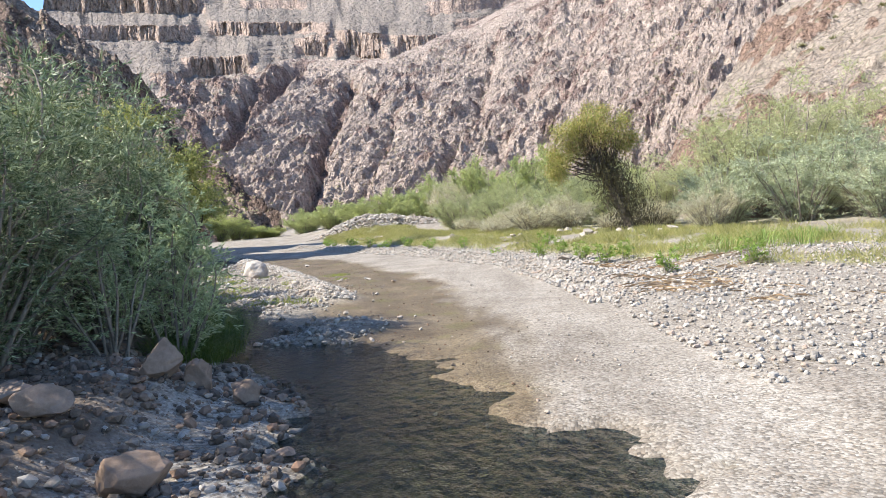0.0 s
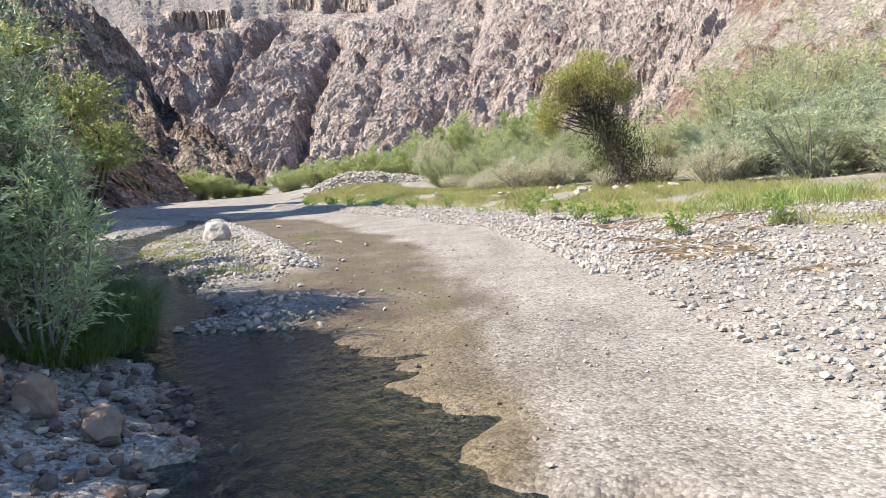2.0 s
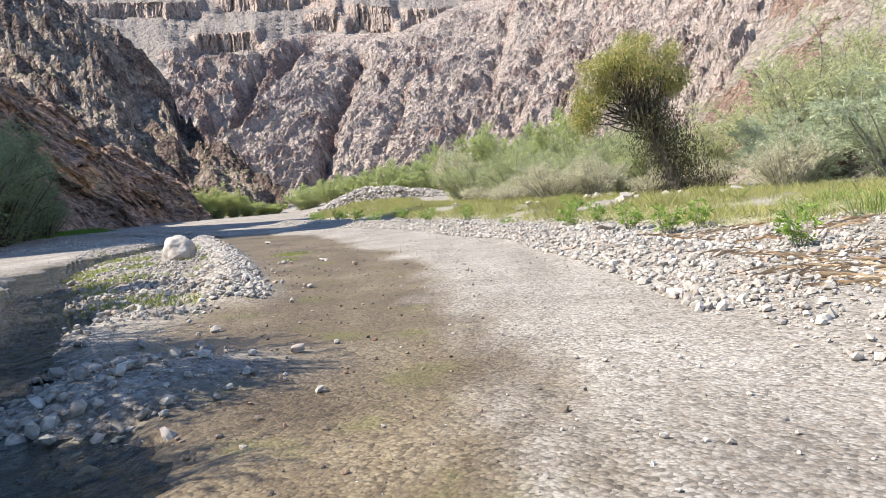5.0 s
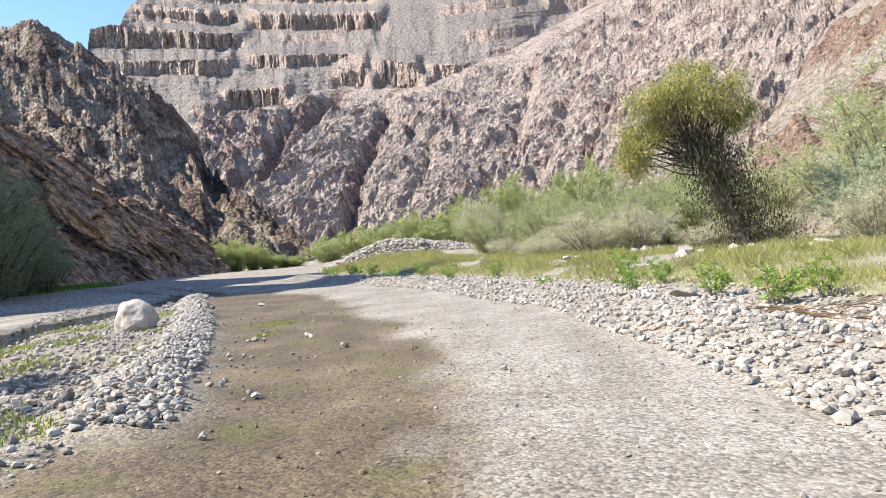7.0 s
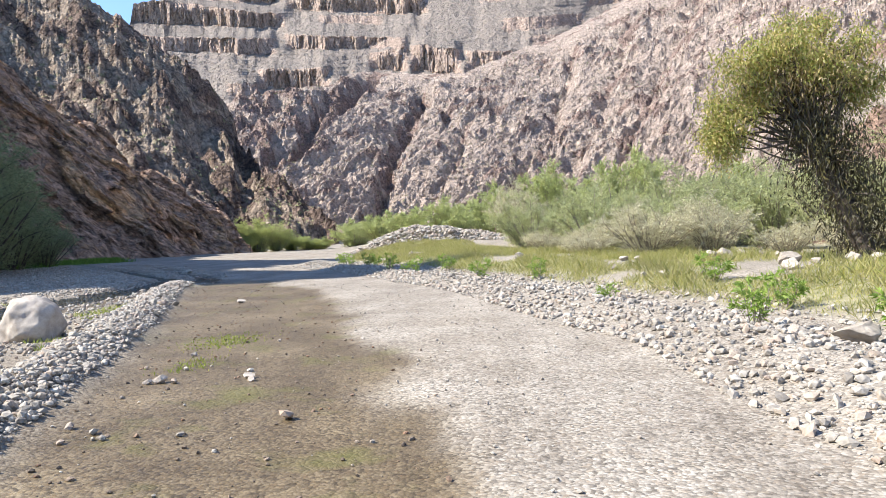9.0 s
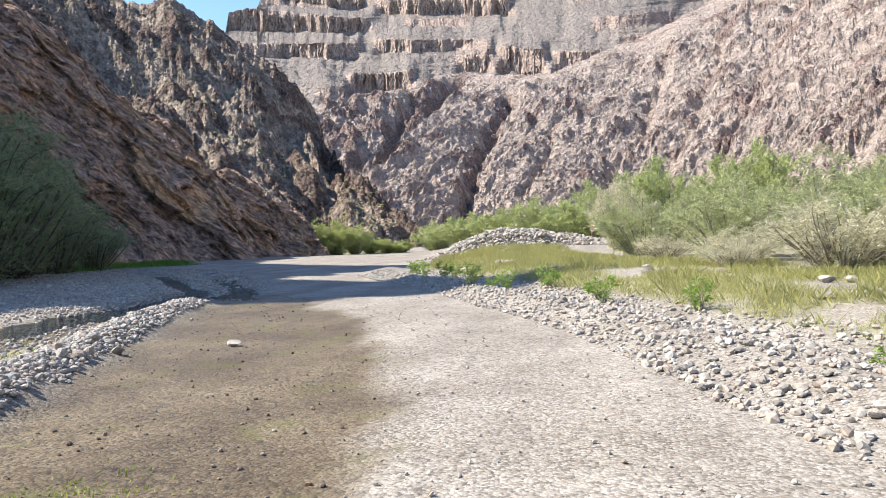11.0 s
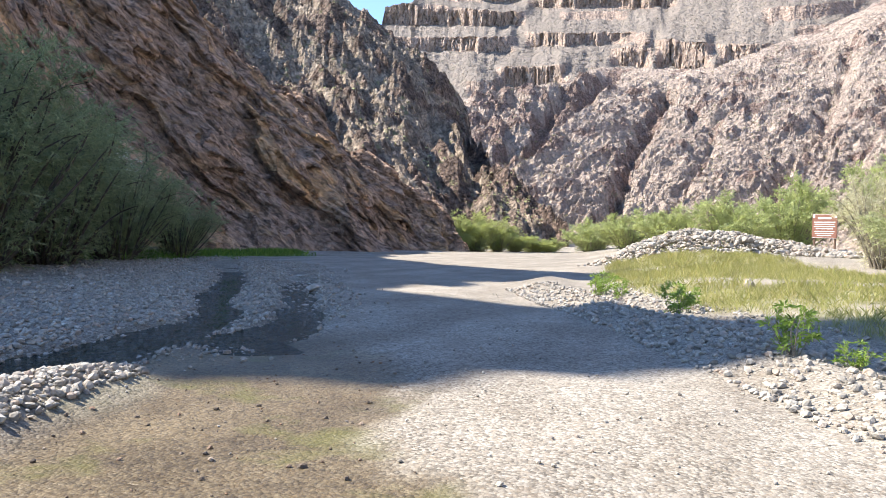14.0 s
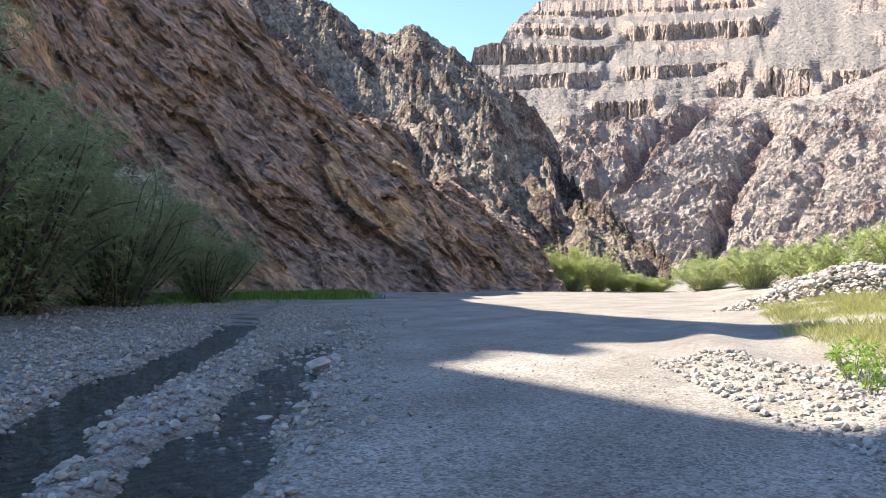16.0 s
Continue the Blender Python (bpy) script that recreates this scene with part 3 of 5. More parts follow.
# cliff bands: from and to bearing, foot and top there, how sheer
BANDS = ((-23.2, -20.2, 0.193, 0.209, 0.192, 0.209, 0.7), (-20.9, -15.0, 0.203, 0.228, 0.209, 0.232, 1.0), (-12.6, -9.0, 0.232, 0.250, 0.228, 0.264, 1.0), (-9.4, -4.9, 0.229, 0.264, 0.222, 0.257, 1.0), (-5.2, -0.6, 0.223, 0.254, 0.239, 0.251, 0.9), (-30.0, -19.0, 0.246, 0.263, 0.248, 0.270, 0.9), (-18.9, -9.2, 0.257, 0.275, 0.260, 0.274, 0.9), (-30.0, -18.3, 0.280, 0.312, 0.285, 0.302, 1.0), (-16.4, -10.8, 0.293, 0.303, 0.292, 0.303, 0.9), (-27.0, -18.5, 0.316, 0.338, 0.317, 0.334, 1.0), (-18.7, -7.4, 0.309, 0.334, 0.305, 0.329, 1.0), (-27.0, -8.3, 0.345, 0.368, 0.341, 0.365, 1.0), (-27.0, 0.0, 0.378, 0.42, 0.378, 0.42, 1.0), (-2.4, 4.6, 0.276, 0.296, 0.282, 0.296, 0.55), (-0.5, 4.4, 0.259, 0.271, 0.262, 0.273, 0.45), (4.0, 15.0, 0.302, 0.324, 0.315, 0.345, 0.8), (-4.0, 4.0, 0.318, 0.332, 0.322, 0.336, 0.5))


def sheer(az, tn):
    """How much of a cliff each spot is, and the slope of sight after the ground has been drawn together into benches and cliffs."""
    wall, bent = 0 * az + 0 * tn, tn + 0 * az
    for a0, a1, b0, t0, b1, t1, k in BANDS:
        f = (az - a0) / (a1 - a0)
        ragged = 0.0018 * gnoise(az * 1.7, az * 0, int(b0 * 9000)) + 0.0008 * (cells(az, 0 * az, 0.33, int(b0 * 8000)) - 0.5)
        lo, hi = b0 + (b1 - b0) * f + ragged * 1.4, t0 + (t1 - t0) * f + ragged
        k = k * smooth(f * abs(a1 - a0) / 1.0) * smooth((1 - f) * abs(a1 - a0) / 1.0)
        mid, half = (lo + hi) / 2, (hi - lo) / 2
        off = np.abs(tn - mid)
        pulled = mid + np.sign(tn - mid) * np.maximum(0, off - half) * 2.2 / 1.2
        bent = np.where(off < 2.2 * half, bent + k * (pulled - tn), bent)
        wall = np.maximum(wall, k * smooth((half - off) / 0.0016 + 0.5))
    return wall, bent


AZ, TN, R = face(-34, 16, 720, 330, 0.15, mesa_top, mesa_foot, lambda az, tn: 0.60 + 0 * tn)
wall, bent = sheer(AZ, TN)
R = mesa_foot(AZ) * (0.45 / (0.60 - np.minimum(bent, 0.5)))
u, v = np.radians(AZ) * 880 + 1.5 * gnoise(AZ * 3, TN * 150, 496), TN * 880
slot = np.clip(ridged(u, v * 0.12, 9.5, 2, 501, 0.6) - 0.8, 0, 1)
R = R + wall ** 2 * (6 * slot + 3.0 * (cells(u, v * 0.25, 5.0, 505) - 0.5) + 4 * gnoise(u / 26, v / 90, 507))
layer = gnoise(v / 1.6, u / 60, 509)
Z = R * TN + (1 - wall) * (1.0 * fbm(u, v * 0.5, 14, 3, 511) + 1.6 * (ridged(u, v * 0.3, 60, 3, 515, 0.5) - 0.6) + 0.7 * np.clip(layer * 2, -1, 1))
X, Y, Z = stand_up(AZ, R, Z, 0.1)
tagged(sheet("mesa", X, Y, Z, MESA, True, crag_shade=behind(wall)), "layered desert mesa with banded brown cliffs", "mountain", kind="structure")

# the pale hillside close behind the thickets
X, Y, AZ, R = fan(2, 12, 4, 88, 280, 17, 190, 230, 0.85)
Z = 0.62 * (X - 14.6) + 0.05 * (Y - 45) - 0.55 * np.maximum(0, Y - (92 + (X - 30) * 1.9))
on = smooth((Z + 1) / 6)
p, q = X * 0.8 - Y * 0.6, X * 0.6 + Y * 0.8
knob = np.maximum(0, fbm(X, Y, 13, 4, 141, 0.6) - 0.2)
Z = Z + on * (3.6 * knob + 0.5 * (cells(p * 0.6, q, 1.9, 143) - 0.5) * smooth(knob * 5 + 0.35) + 0.9 * (ridged(p * 0.7, q, 6, 3, 146, 0.5) - 0.7))
tagged(sheet("hillside", X, Y, np.maximum(Z, -2), TALUS, True, crag_shade=crag_of(knob + 0.3 * fbm(X, Y, 3, 3, 148), 0.15, 0.6)), "pale pinkish talus hillside with reddish outcrops", "hill", kind="structure")
HILL_GRID = X, Y, Z

# ---- ground ----
ROAD_Y = [-40, -5, 10, 17, 25, 34, 41.6, 45, 53, 60, 70, 95, 150, 320, 900]
ROAD_X = [4.2, 3.6, 3.3, 3.1, 1.9, -1.2, -5.0, -6.8, -11.6, -13.5, -15.5, -21, -38, -84, -300]
BAR_Y, BAR_X = [15, 17.3, 18.4, 21, 26.2, 32, 35.3, 38.6, 40], [-1.4, -1.7, -2.2, -3.0, -5.0, -7.5, -9.0, -10.2, -10.6]
WET_Y, WET_X = [-6, 4, 8, 10.7, 12.3, 15.2, 19.5, 21.5, 24.3, 28.1, 35, 39, 42], [1.7, 1.6, 1.4, 1.25, 1.2, 1.0, 0.1, -0.35, -1.0, -2.4, -4.9, -7.6, -9.8]
STREAM_Y, STREAM_X = [-8, 3, 6.5, 8.5, 11, 13.6, 17.4, 20, 24, 33, 38.8, 42.2, 43.8, 45.7, 49.6, 54, 58, 64, 80, 110, 160], [2, 1.2, 0.4, -0.5, -1.9, -3.3, -5.7, -7.1, -9.2, -11.0, -11.8, -13.0, -14.0, -15.8, -18.7, -22.4, -26.6, -30.5, -33, -36, -50]
BANK_Y, BANK_X = [-30, 2, 4, 7.7, 8.9, 11.1, 14.5, 18.6, 24.2, 38.7, 44, 49, 59, 75, 110, 200], [-0.6, -0.9, -1.0, -1.4, -1.9, -2.9, -4.8, -7.0, -10.9, -17, -21.5, -27, -32.5, -37, -41, -90]


def ground_at(X, Y):
    """Height, and how wet, grassy and earthy the ground is."""
    d = X - np.interp(Y, ROAD_Y, ROAD_X) + 0.35 * gnoise(X / 3.1, Y / 3.1, 201)
    n = fbm(X, Y, 2.6, 3, 205) * 0.022 + fbm(X, Y, 9, 2, 208) * 0.03
    Z = 0.05 + n + 0.002 * np.maximum(0, Y - 40)
    far = smooth((Y - 12) / 8)
    Z = Z + (0.12 + 0.5 * far) * smooth((d - 0.6 * far) / 6.5) + (0.10 + 0.14 * far) * np.exp(-((d - 0.9) / 0.75) ** 2) * smooth((70 - Y) / 12)
    Z = Z + 0.5 * smooth((X - 13) / 8)
    Z = Z + 0.5 * smooth((Y - 66) / 14) * smooth((d - 3) / 6)
    # the gravel bar with its windrow of cobbles
    e = np.interp(Y, BAR_Y, BAR_X) - X + 0.2 * gnoise(X / 1.3, Y / 1.3, 211)
    along = smooth((Y - 16) / 2.0) * smooth((39.2 - Y) / 1.5)
    wide = np.interp(Y, [16, 18, 22, 26, 30, 34, 39], [1.0, 2.2, 3.8, 4.2, 2.4, 1.3, 1.0])
    bar = along * smooth(e / 0.5 + 0.4) * smooth((wide - e) / 0.8)
    ridge = along * np.exp(-((e - 0.55) / 0.38) ** 2)
    # water
    w = np.abs(X - np.interp(Y, STREAM_Y, STREAM_X) + np.interp(Y, [20, 38], [1, 0.35]) * (0.5 * gnoise(X / 4, Y / 4, 215) + 0.5 * fbm(X, Y, 1.3, 4, 216, 0.65)))
    half = np.interp(Y, [-6, 6, 10, 15, 20, 30, 36, 45, 60], [1.2, 1.2, 1.1, 1.0, 0.85, 0.8, 0.7, 0.5, 0.7])
    chan = smooth((half - w) / 0.6 + 0.5)
    side = smooth((44 - Y) / 3) * smooth((np.interp(Y, WET_Y, WET_X) - X + 0.45 * fbm(X * 1.6, Y * 0.5, 1.8, 4, 217, 0.65)) / 0.7 + 0.4) * smooth((X - np.interp(Y, STREAM_Y, STREAM_X)) / 0.5 + 0.5)
    side = side * (1 - smooth((-2.0 - X) / 0.8) * smooth((Y - 13.2) / 1.5) * smooth((19.5 - Y) / 2))
    small = np.abs(X - np.interp(Y, [40, 43, 45.2, 47.3, 49.5, 53.1, 57], [-10.6, -12.0, -13.3, -14.8, -16.5, -18.9, -22]) + 0.3 * gnoise(X / 2, Y / 2, 218))
    rill = smooth((np.interp(Y, [40, 44, 48, 54], [0.6, 0.6, 0.5, 0.35]) - small + 0.25 * fbm(X, Y, 1.5, 3, 219)) / 0.4 + 0.5) * smooth((Y - 39) / 3) * smooth((58 - Y) / 4)
    wet = np.clip(np.maximum.reduce([chan, side * (1 - 0.85 * bar) * (1 - ridge), 0.95 * rill]), 0, 1)
    Z = Z - 0.17 * chan - 0.030 * side * (1 - chan) - 0.12 * rill + 0.07 * bar * (1 - chan) + 0.17 * ridge * (1 - 0.6 * chan)
    isle = np.exp(-(((X + 1.5 + 0.4 * gnoise(X, Y, 219)) / 1.1) ** 2 + ((Y - 12.4 - 0.5 * (X + 1.5)) / 0.8) ** 2))
    Z = Z + 0.16 * isle
    wet = wet * (1 - smooth(isle * 1.5))
    # left bank
    b = np.interp(Y, BANK_Y, BANK_X) - X + 0.5 * gnoise(X / 2.2, Y / 2.2, 221)
    low = smooth((19 - Y) / 5)
    Z = Z + low * (0.42 * smooth(b / 1.3) + 0.8 * smooth((b - 2) / 5)) + (1 - low) * 0.5 * smooth((b - 3) / 7)
    wet = wet * (1 - smooth(b / 0.6) * low)
    tuft = fbm(X, Y, 3.5, 4, 231)
    band = smooth((d - 2.4 - 2.5 * (1 - far) * 1.6) / 1.6) * smooth((14 - d) / 4) * smooth((Y - 9) / 8) * smooth((96 - Y) / 12)
    grassy = np.clip(band * smooth(0.75 + 1.2 * tuft) + 0.7 * bar * (1 - ridge) * smooth(tuft * 3 - 0.3) + smooth((d - 14) / 5) * 0.7, 0, 1)
    earth = np.clip(low * smooth((b - 0.1) / 0.8) * smooth(0.75 + tuft) + (1 - low) * smooth((b - 1.5) / 2), 0, 1)
    return Z, wet, grassy, earth


def spread(lo, hi, step, reach, grow=1.13):
    out, s = list(np.arange(lo, hi, step)), step
    up, down = [out[-1]], [lo]
    while up[-1] < reach:
        s *= grow
        up.append(up[-1] + s)
    s = step
    while down[-1] > -reach:
        s *= grow
        down.append(down[-1] - s)
    return np.array(down[:0:-1] + out + up[1:])


X, Y = np.meshgrid(spread(-17, 11, 0.16, 3200), spread(0.5, 50, 0.16, 3200), indexing="xy")
Z, wet, grassy, earth = ground_at(X, Y)
ground = tagged(sheet("ground", X, Y, Z, GRAVEL, wet=wet, grassy=grassy, earth=earth), "pale river gravel wash with wet and grassy stretches", "ground", kind="structure")

X, Y = np.meshgrid(np.linspace(-40, 3.2, 90), np.linspace(-8, 70, 150), indexing="xy")
stream = sheet("water", X, Y, -0.018 + 0.004 * fbm(X, Y, 2.4, 2, 240), WATER)
tagged(stream, "shallow clear stream running over gravel", "water", kind="structure")


def z_at(x, y):
    return ground_at(np.atleast_1d(np.float64(x)), np.atleast_1d(np.float64(y)))[0]


# ---- stones ----
def lump(seed, sub, flat=0.7, jag=0.22, near=0.26, far_=0.44):
    """A worn, faceted stone about 1 across: verts and triangles."""
    bm = bmesh.new()
    bmesh.ops.create_icosphere(bm, subdivisions=sub, radius=0.5)
    r = random.Random(seed)
    cuts = [(Vector((r.gauss(0, 1), r.gauss(0, 1), r.gauss(0, 1))).normalized(), r.uniform(near, far_)) for _ in range(9)]
    for vert in bm.verts:
        for n, far in cuts:
            over = vert.co.dot(n) - far
            if over > 0:
                vert.co -= n * over * 0.85
        vert.co *= 1 + jag * noise.noise(vert.co * 2.3 + Vector((seed * 3.1, 0, 0)))
        vert.co.z *= flat
    bm.verts.index_update()
    verts = np.array([v.co[:] for v in bm.verts])
    faces = np.array([[v.index for v in f.verts] for f in bm.faces])
    bm.free()
    return verts, faces


SMALL, MID = [lump(s, 1) for s in range(8)], [lump(s + 20, 2) for s in range(5)]


def chipped(seed, near, far_, cuts=12, flat=0.85, worn=1.0):
    """A split block with worn edges and a rough skin."""
    bm = bmesh.new()
    bmesh.ops.create_icosphere(bm, subdivisions=5, radius=0.5)
    r = random.Random(seed)
    planes = [(Vector((r.gauss(0, 1), r.gauss(0, 1), r.gauss(0, 0.8))).normalized(), r.uniform(near, far_)) for _ in range(cuts)]
    off = Vector((seed * 3.1, seed * 1.7, 0))
    for vert in bm.verts:
        for n, far in planes:
            over = vert.co.dot(n) - far
            if over > 0:
                vert.co -= n * over * 0.95
        c = vert.co.copy()
        vert.co *= 1 + 0.12 * worn * noise.noise(c * 2.2 + off) + 0.05 * noise.noise(c * 6 + off) + 0.025 * noise.noise(c * 15 + off) - 0.06 * worn * max(0, 0.2 - abs(noise.noise(c * 2.6 - off))) / 0.2
        vert.co.z *= flat
    bm.verts.index_update()
    verts = np.array([v.co[:] for v in bm.verts])
    faces = np.array([[v.index for v in f.verts] for f in bm.faces])
    bm.free()
    return verts, faces


FINE = [chipped(s + 40, 0.22, 0.42) for s in range(6)]
ROUND = chipped(13, 0.39, 0.46, 14, 0.97, 0.4)


def turns(n, tip=0.5):
    a, t, f = rng.uniform(0, 2 * np.pi, n), rng.normal(0, tip, n), rng.uniform(0, 2 * np.pi, n)
    ca, sa, ct, st, cf, sf = np.cos(a), np.sin(a), np.cos(t), np.sin(t), np.cos(f), np.sin(f)
    o, i = np.zeros(n), np.ones(n)
    mat = lambda *rows: np.stack([np.stack(r, -1) for r in rows], -2)
    return mat((ca, -sa, o), (sa, ca, o), (o, o, i)) @ mat((i, o, o), (o, ct, -st), (o, st, ct)) @ mat((cf, -sf, o), (sf, cf, o), (o, o, i))


def heap(name, x, y, size, lumps, mat, sink=0.2, lift=0.0):
    """Many stones joined into one mesh, lying on the ground."""
    n = len(x)
    z = ground_at(x, y)[0] + size * 0.35 * (1 - 2 * sink) + lift
    rot = turns(n)
    stretch = size[:, None] * rng.uniform(0.75, 1.25, (n, 3))
    pick = rng.integers(0, len(lumps), n)
    verts, faces, at = [], [], 0
    for k, (v, f) in enumerate(lumps):
        idx = np.nonzero(pick == k)[0]
        if len(idx) == 0:
            continue
        w = np.einsum("nij,nvj->nvi", rot[idx], v[None] * stretch[idx][:, None, :]) + np.stack([x, y, z], -1)[idx][:, None, :]
        verts.append(w.reshape(-1, 3))
        faces.append((f[None] + (at + np.arange(len(idx)) * len(v))[:, None, None]).reshape(-1, 3))
        at += len(idx) * len(v)
    return mesh_from(name, np.concatenate(verts), np.concatenate(faces), mat, True)


def sizes(n, low, high, power=2.2):
    return low + (high - low) * rng.random(n) ** power


def bar_xy(n, e0, e1, y0, y1):
    y = rng.uniform(y0, y1, n)
    return np.interp(y, BAR_Y, BAR_X) - rng.uniform(e0, e1, n), y


def side_xy(n, d0, d1, y0, y1, power=1.0):
    y = y0 + (y1 - y0) * rng.random(n)
    return np.interp(y, ROAD_Y, ROAD_X) + d0 + (d1 - d0) * rng.random(n) ** power, y


def single_stones(parent, x, y, size, lumps, mat, lift=0.0):
    """Stones that can be told apart, each an object, sharing a few meshes."""
    shared = [mesh_from("stone", v, f, mat, True) for v, f in lumps]
    for px, py, s, up in zip(x, y, size, np.broadcast_to(lift, len(x))):
        ob = new("stone", shared[rng.integers(len(shared))])
        ob.parent = parent
        ob.location = (px, py, float(z_at(px, py)[0]) + s * 0.22 + up)
        ob.rotation_euler = (rng.normal(0, 0.35), rng.normal(0, 0.35), rng.uniform(0, 6.28))
        ob.scale = (s * rng.uniform(0.8, 1.3), s * rng.uniform(0.8, 1.2), s * rng.uniform(0.7, 1.1))


def stone_bank(name, label, singles, rest):
    thing = tagged(new(name), label, "stones")
    single_stones(thing, *singles, MID, STONE_EACH)
    tagged(part("rubble", heap("rubble", *rest, SMALL, STONE), thing, "small loose cobbles"), kind="stuff")
    return thing


x1, y1 = bar_xy(270, 0.0, 1.3, 17, 39)
x1[::4] -= 2.6 * rng.random(len(x1[::4]))
x2, y2 = bar_xy(10500, 0.1, 0.95, 16.8, 38.6)
x3, y3 = bar_xy(10000, 0.6, 5.0, 15.6, 38)
stone_bank("windrow", "long low windrow of pale cobbles along a wet track", (x1, y1, sizes(270, 0.06, 0.2, 3.5)), (np.r_[x2, x3], np.r_[y2, y3], np.r_[sizes(10500, 0.025, 0.115, 2.6), sizes(10000, 0.018, 0.12, 4)]))
x1, y1 = side_xy(290, 0.2, 2.4, 17, 46)
x2, y2 = side_xy(17000, -0.3, 3.4, 14, 54, 1.3)
x3, y3 = side_xy(9500, 0.0, 8.0, 7.5, 21)
stone_bank("cobble_bank", "bank of pale river cobbles beside a gravel track", (x1, y1, sizes(290, 0.07, 0.18, 3)), (np.r_[x2, x3], np.r_[y2, y3], np.r_[sizes(17000, 0.022, 0.14, 3.6), sizes(9500, 0.025, 0.125, 2.8)]))


n = 30000
y = 36 + 26 * rng.random(n) ** 1.15
x = np.interp(y, STREAM_Y, STREAM_X) + rng.normal(-0.2, 3.6, n)
keep = x < np.interp(y, [34, 41, 46, 52, 62], [-11.2, -11.2, -12.6, -17, -24]) + 0.5 * rng.normal(0, 1, n)
x, y = x[keep], y[keep]
tagged(new("stream_cobbles", heap("stream_cobbles", x, y, sizes(len(x), 0.03, 0.12, 2.8), SMALL, STONE, 0.15)), "grey cobbles along both sides of a narrow stream", "cobbles", kind="stuff")


# loose pebbles over the whole wash
def pebbles():
    y = rng.uniform(7, 54, 14000)
    x = np.interp(y, [0, 20, 40, 55], [0, -3, -11, -19]) + rng.normal(0, 1, 14000) * np.interp(y, [0, 55], [3.2, 6])
    return x, y


x, y = pebbles()
soaked = ground_at(x, y)[1]
track = (soaked > 0.5) & (x > np.interp(y, BAR_Y, BAR_X))
tagged(new("track_pebbles", heap("track_pebbles", x[track], y[track], sizes(int(track.sum()), 0.012, 0.055, 4), SMALL, BANK_STONE, 0.25)), "wet brown pebbles on a gravel track", "pebbles", kind="stuff")
keep = soaked < 0.5
x, y = x[keep], y[keep]
x, y = np.r_[x, rng.normal(-1.9, 0.6, 700), rng.normal(-4.8, 1.4, 1500)], np.r_[y, rng.normal(12.4, 0.7, 700), rng.normal(17.5, 2.2, 1500)]
tagged(new("pebbles", heap("pebbles", x, y, np.r_[sizes(len(x) - 2200, 0.012, 0.05, 3.5), sizes(2200, 0.02, 0.13, 3)], [lump(s + 70, 1) for s in range(3)], STONE, 0.1)), "scattered grey and tan river pebbles", "pebbles", kind="stuff")


def boulder(name, x, y, sx, sy, sz, turn, kind, mat, label, up=0.0):
    v, f = ROUND if kind < 0 else FINE[kind]
    me = mesh_from(name, v * np.array([sx, sy, sz]), f, mat)
    ob = new(name, me)
    ob.matrix_world = pose(x, y, float(z_at(x, y)[0]) + sz * 0.26 + up, 0, 0, turn)
    return tagged(ob, label, "boulder")


boulder("boulder", -6.45, 25.6, 0.92, 0.88, 0.86, 20, -1, BOULDER, "blocky worn pale granite boulder on a gravel bar", -0.02)

STREAM_ROCKS = [(-18.97, 53.2, 0.45), (-15.5, 48.9, 0.6), (-15.9, 49.7, 0.4), (-16.4, 50.0, 0.3), (-20.3, 58.1, 0.4), (-13.8, 46.1, 0.3), (-13.6, 46.4, 0.25), (-18.4, 53.6, 0.28), (-21.5, 47.0, 0.5), (-20.2, 44.5, 0.4), (-22.5, 49.5, 0.45)]
ROCKS = [(-1.55, 5.45, 0.62, 0.45, 0.45, 10, 1), (-2.2, 7.6, 0.55, 0.5, 0.6, 50, 2), (-1.95, 7.9, 0.4, 0.35, 0.45, 100, 3), (-1.45, 7.7, 0.44, 0.36, 0.36, 170, 4), (-2.45, 6.05, 0.5, 0.4, 0.36, 220, 5), (-2.9, 6.45, 0.4, 0.34, 0.3, 300, 0), (-1.74, 9.4, 0.35, 0.25, 0.14, 20, 2), (-0.75, 6.45, 0.3, 0.25, 0.2, 75, 1)]
for n, (x, y, sx, sy, sz, turn, kind) in enumerate(ROCKS):
    tagged(boulder("bank_rock", x, y, sx, sy, sz, turn, kind, TANROCK, "tan angular rock half sunk in a cobbled stream bank"), group="rocks on the bank")
TERRACE = [(9.4, 32.0, 0.55), (7.6, 31.2, 0.4), (5.6, 31.5, 0.5), (6.2, 31.9, 0.35), (3.4, 32.8, 0.4), (3.0, 33.4, 0.3), (8.6, 30.9, 0.4), (6.0, 33.0, 0.6), (2.6, 36.0, 0.35), (0.0, 43.0, 0.5), (-5.5, 52.0, 0.5), (-6.6, 50.5, 0.45), (3.9, 24.4, 0.55), (5.4, 37.6, 0.5), (5.85, 37.9, 0.6), (6.4, 38.0, 0.45), (6.85, 37.8, 0.4), (7.2, 37.5, 0.35), (3.1, 38.0, 0.35), (3.5, 37.8, 0.3), (7.5, 33.3, 0.5), (7.9, 33.1, 0.42)]
for n, (x, y, s) in enumerate(TERRACE):
    tagged(boulder("terrace_rock", x, y, s * 1.05, s * 0.85, s * 0.7, n * 47, n % 6, TERRACE_STONE, "pale rounded rock lying in terrace grass"), group="rocks on the terrace")
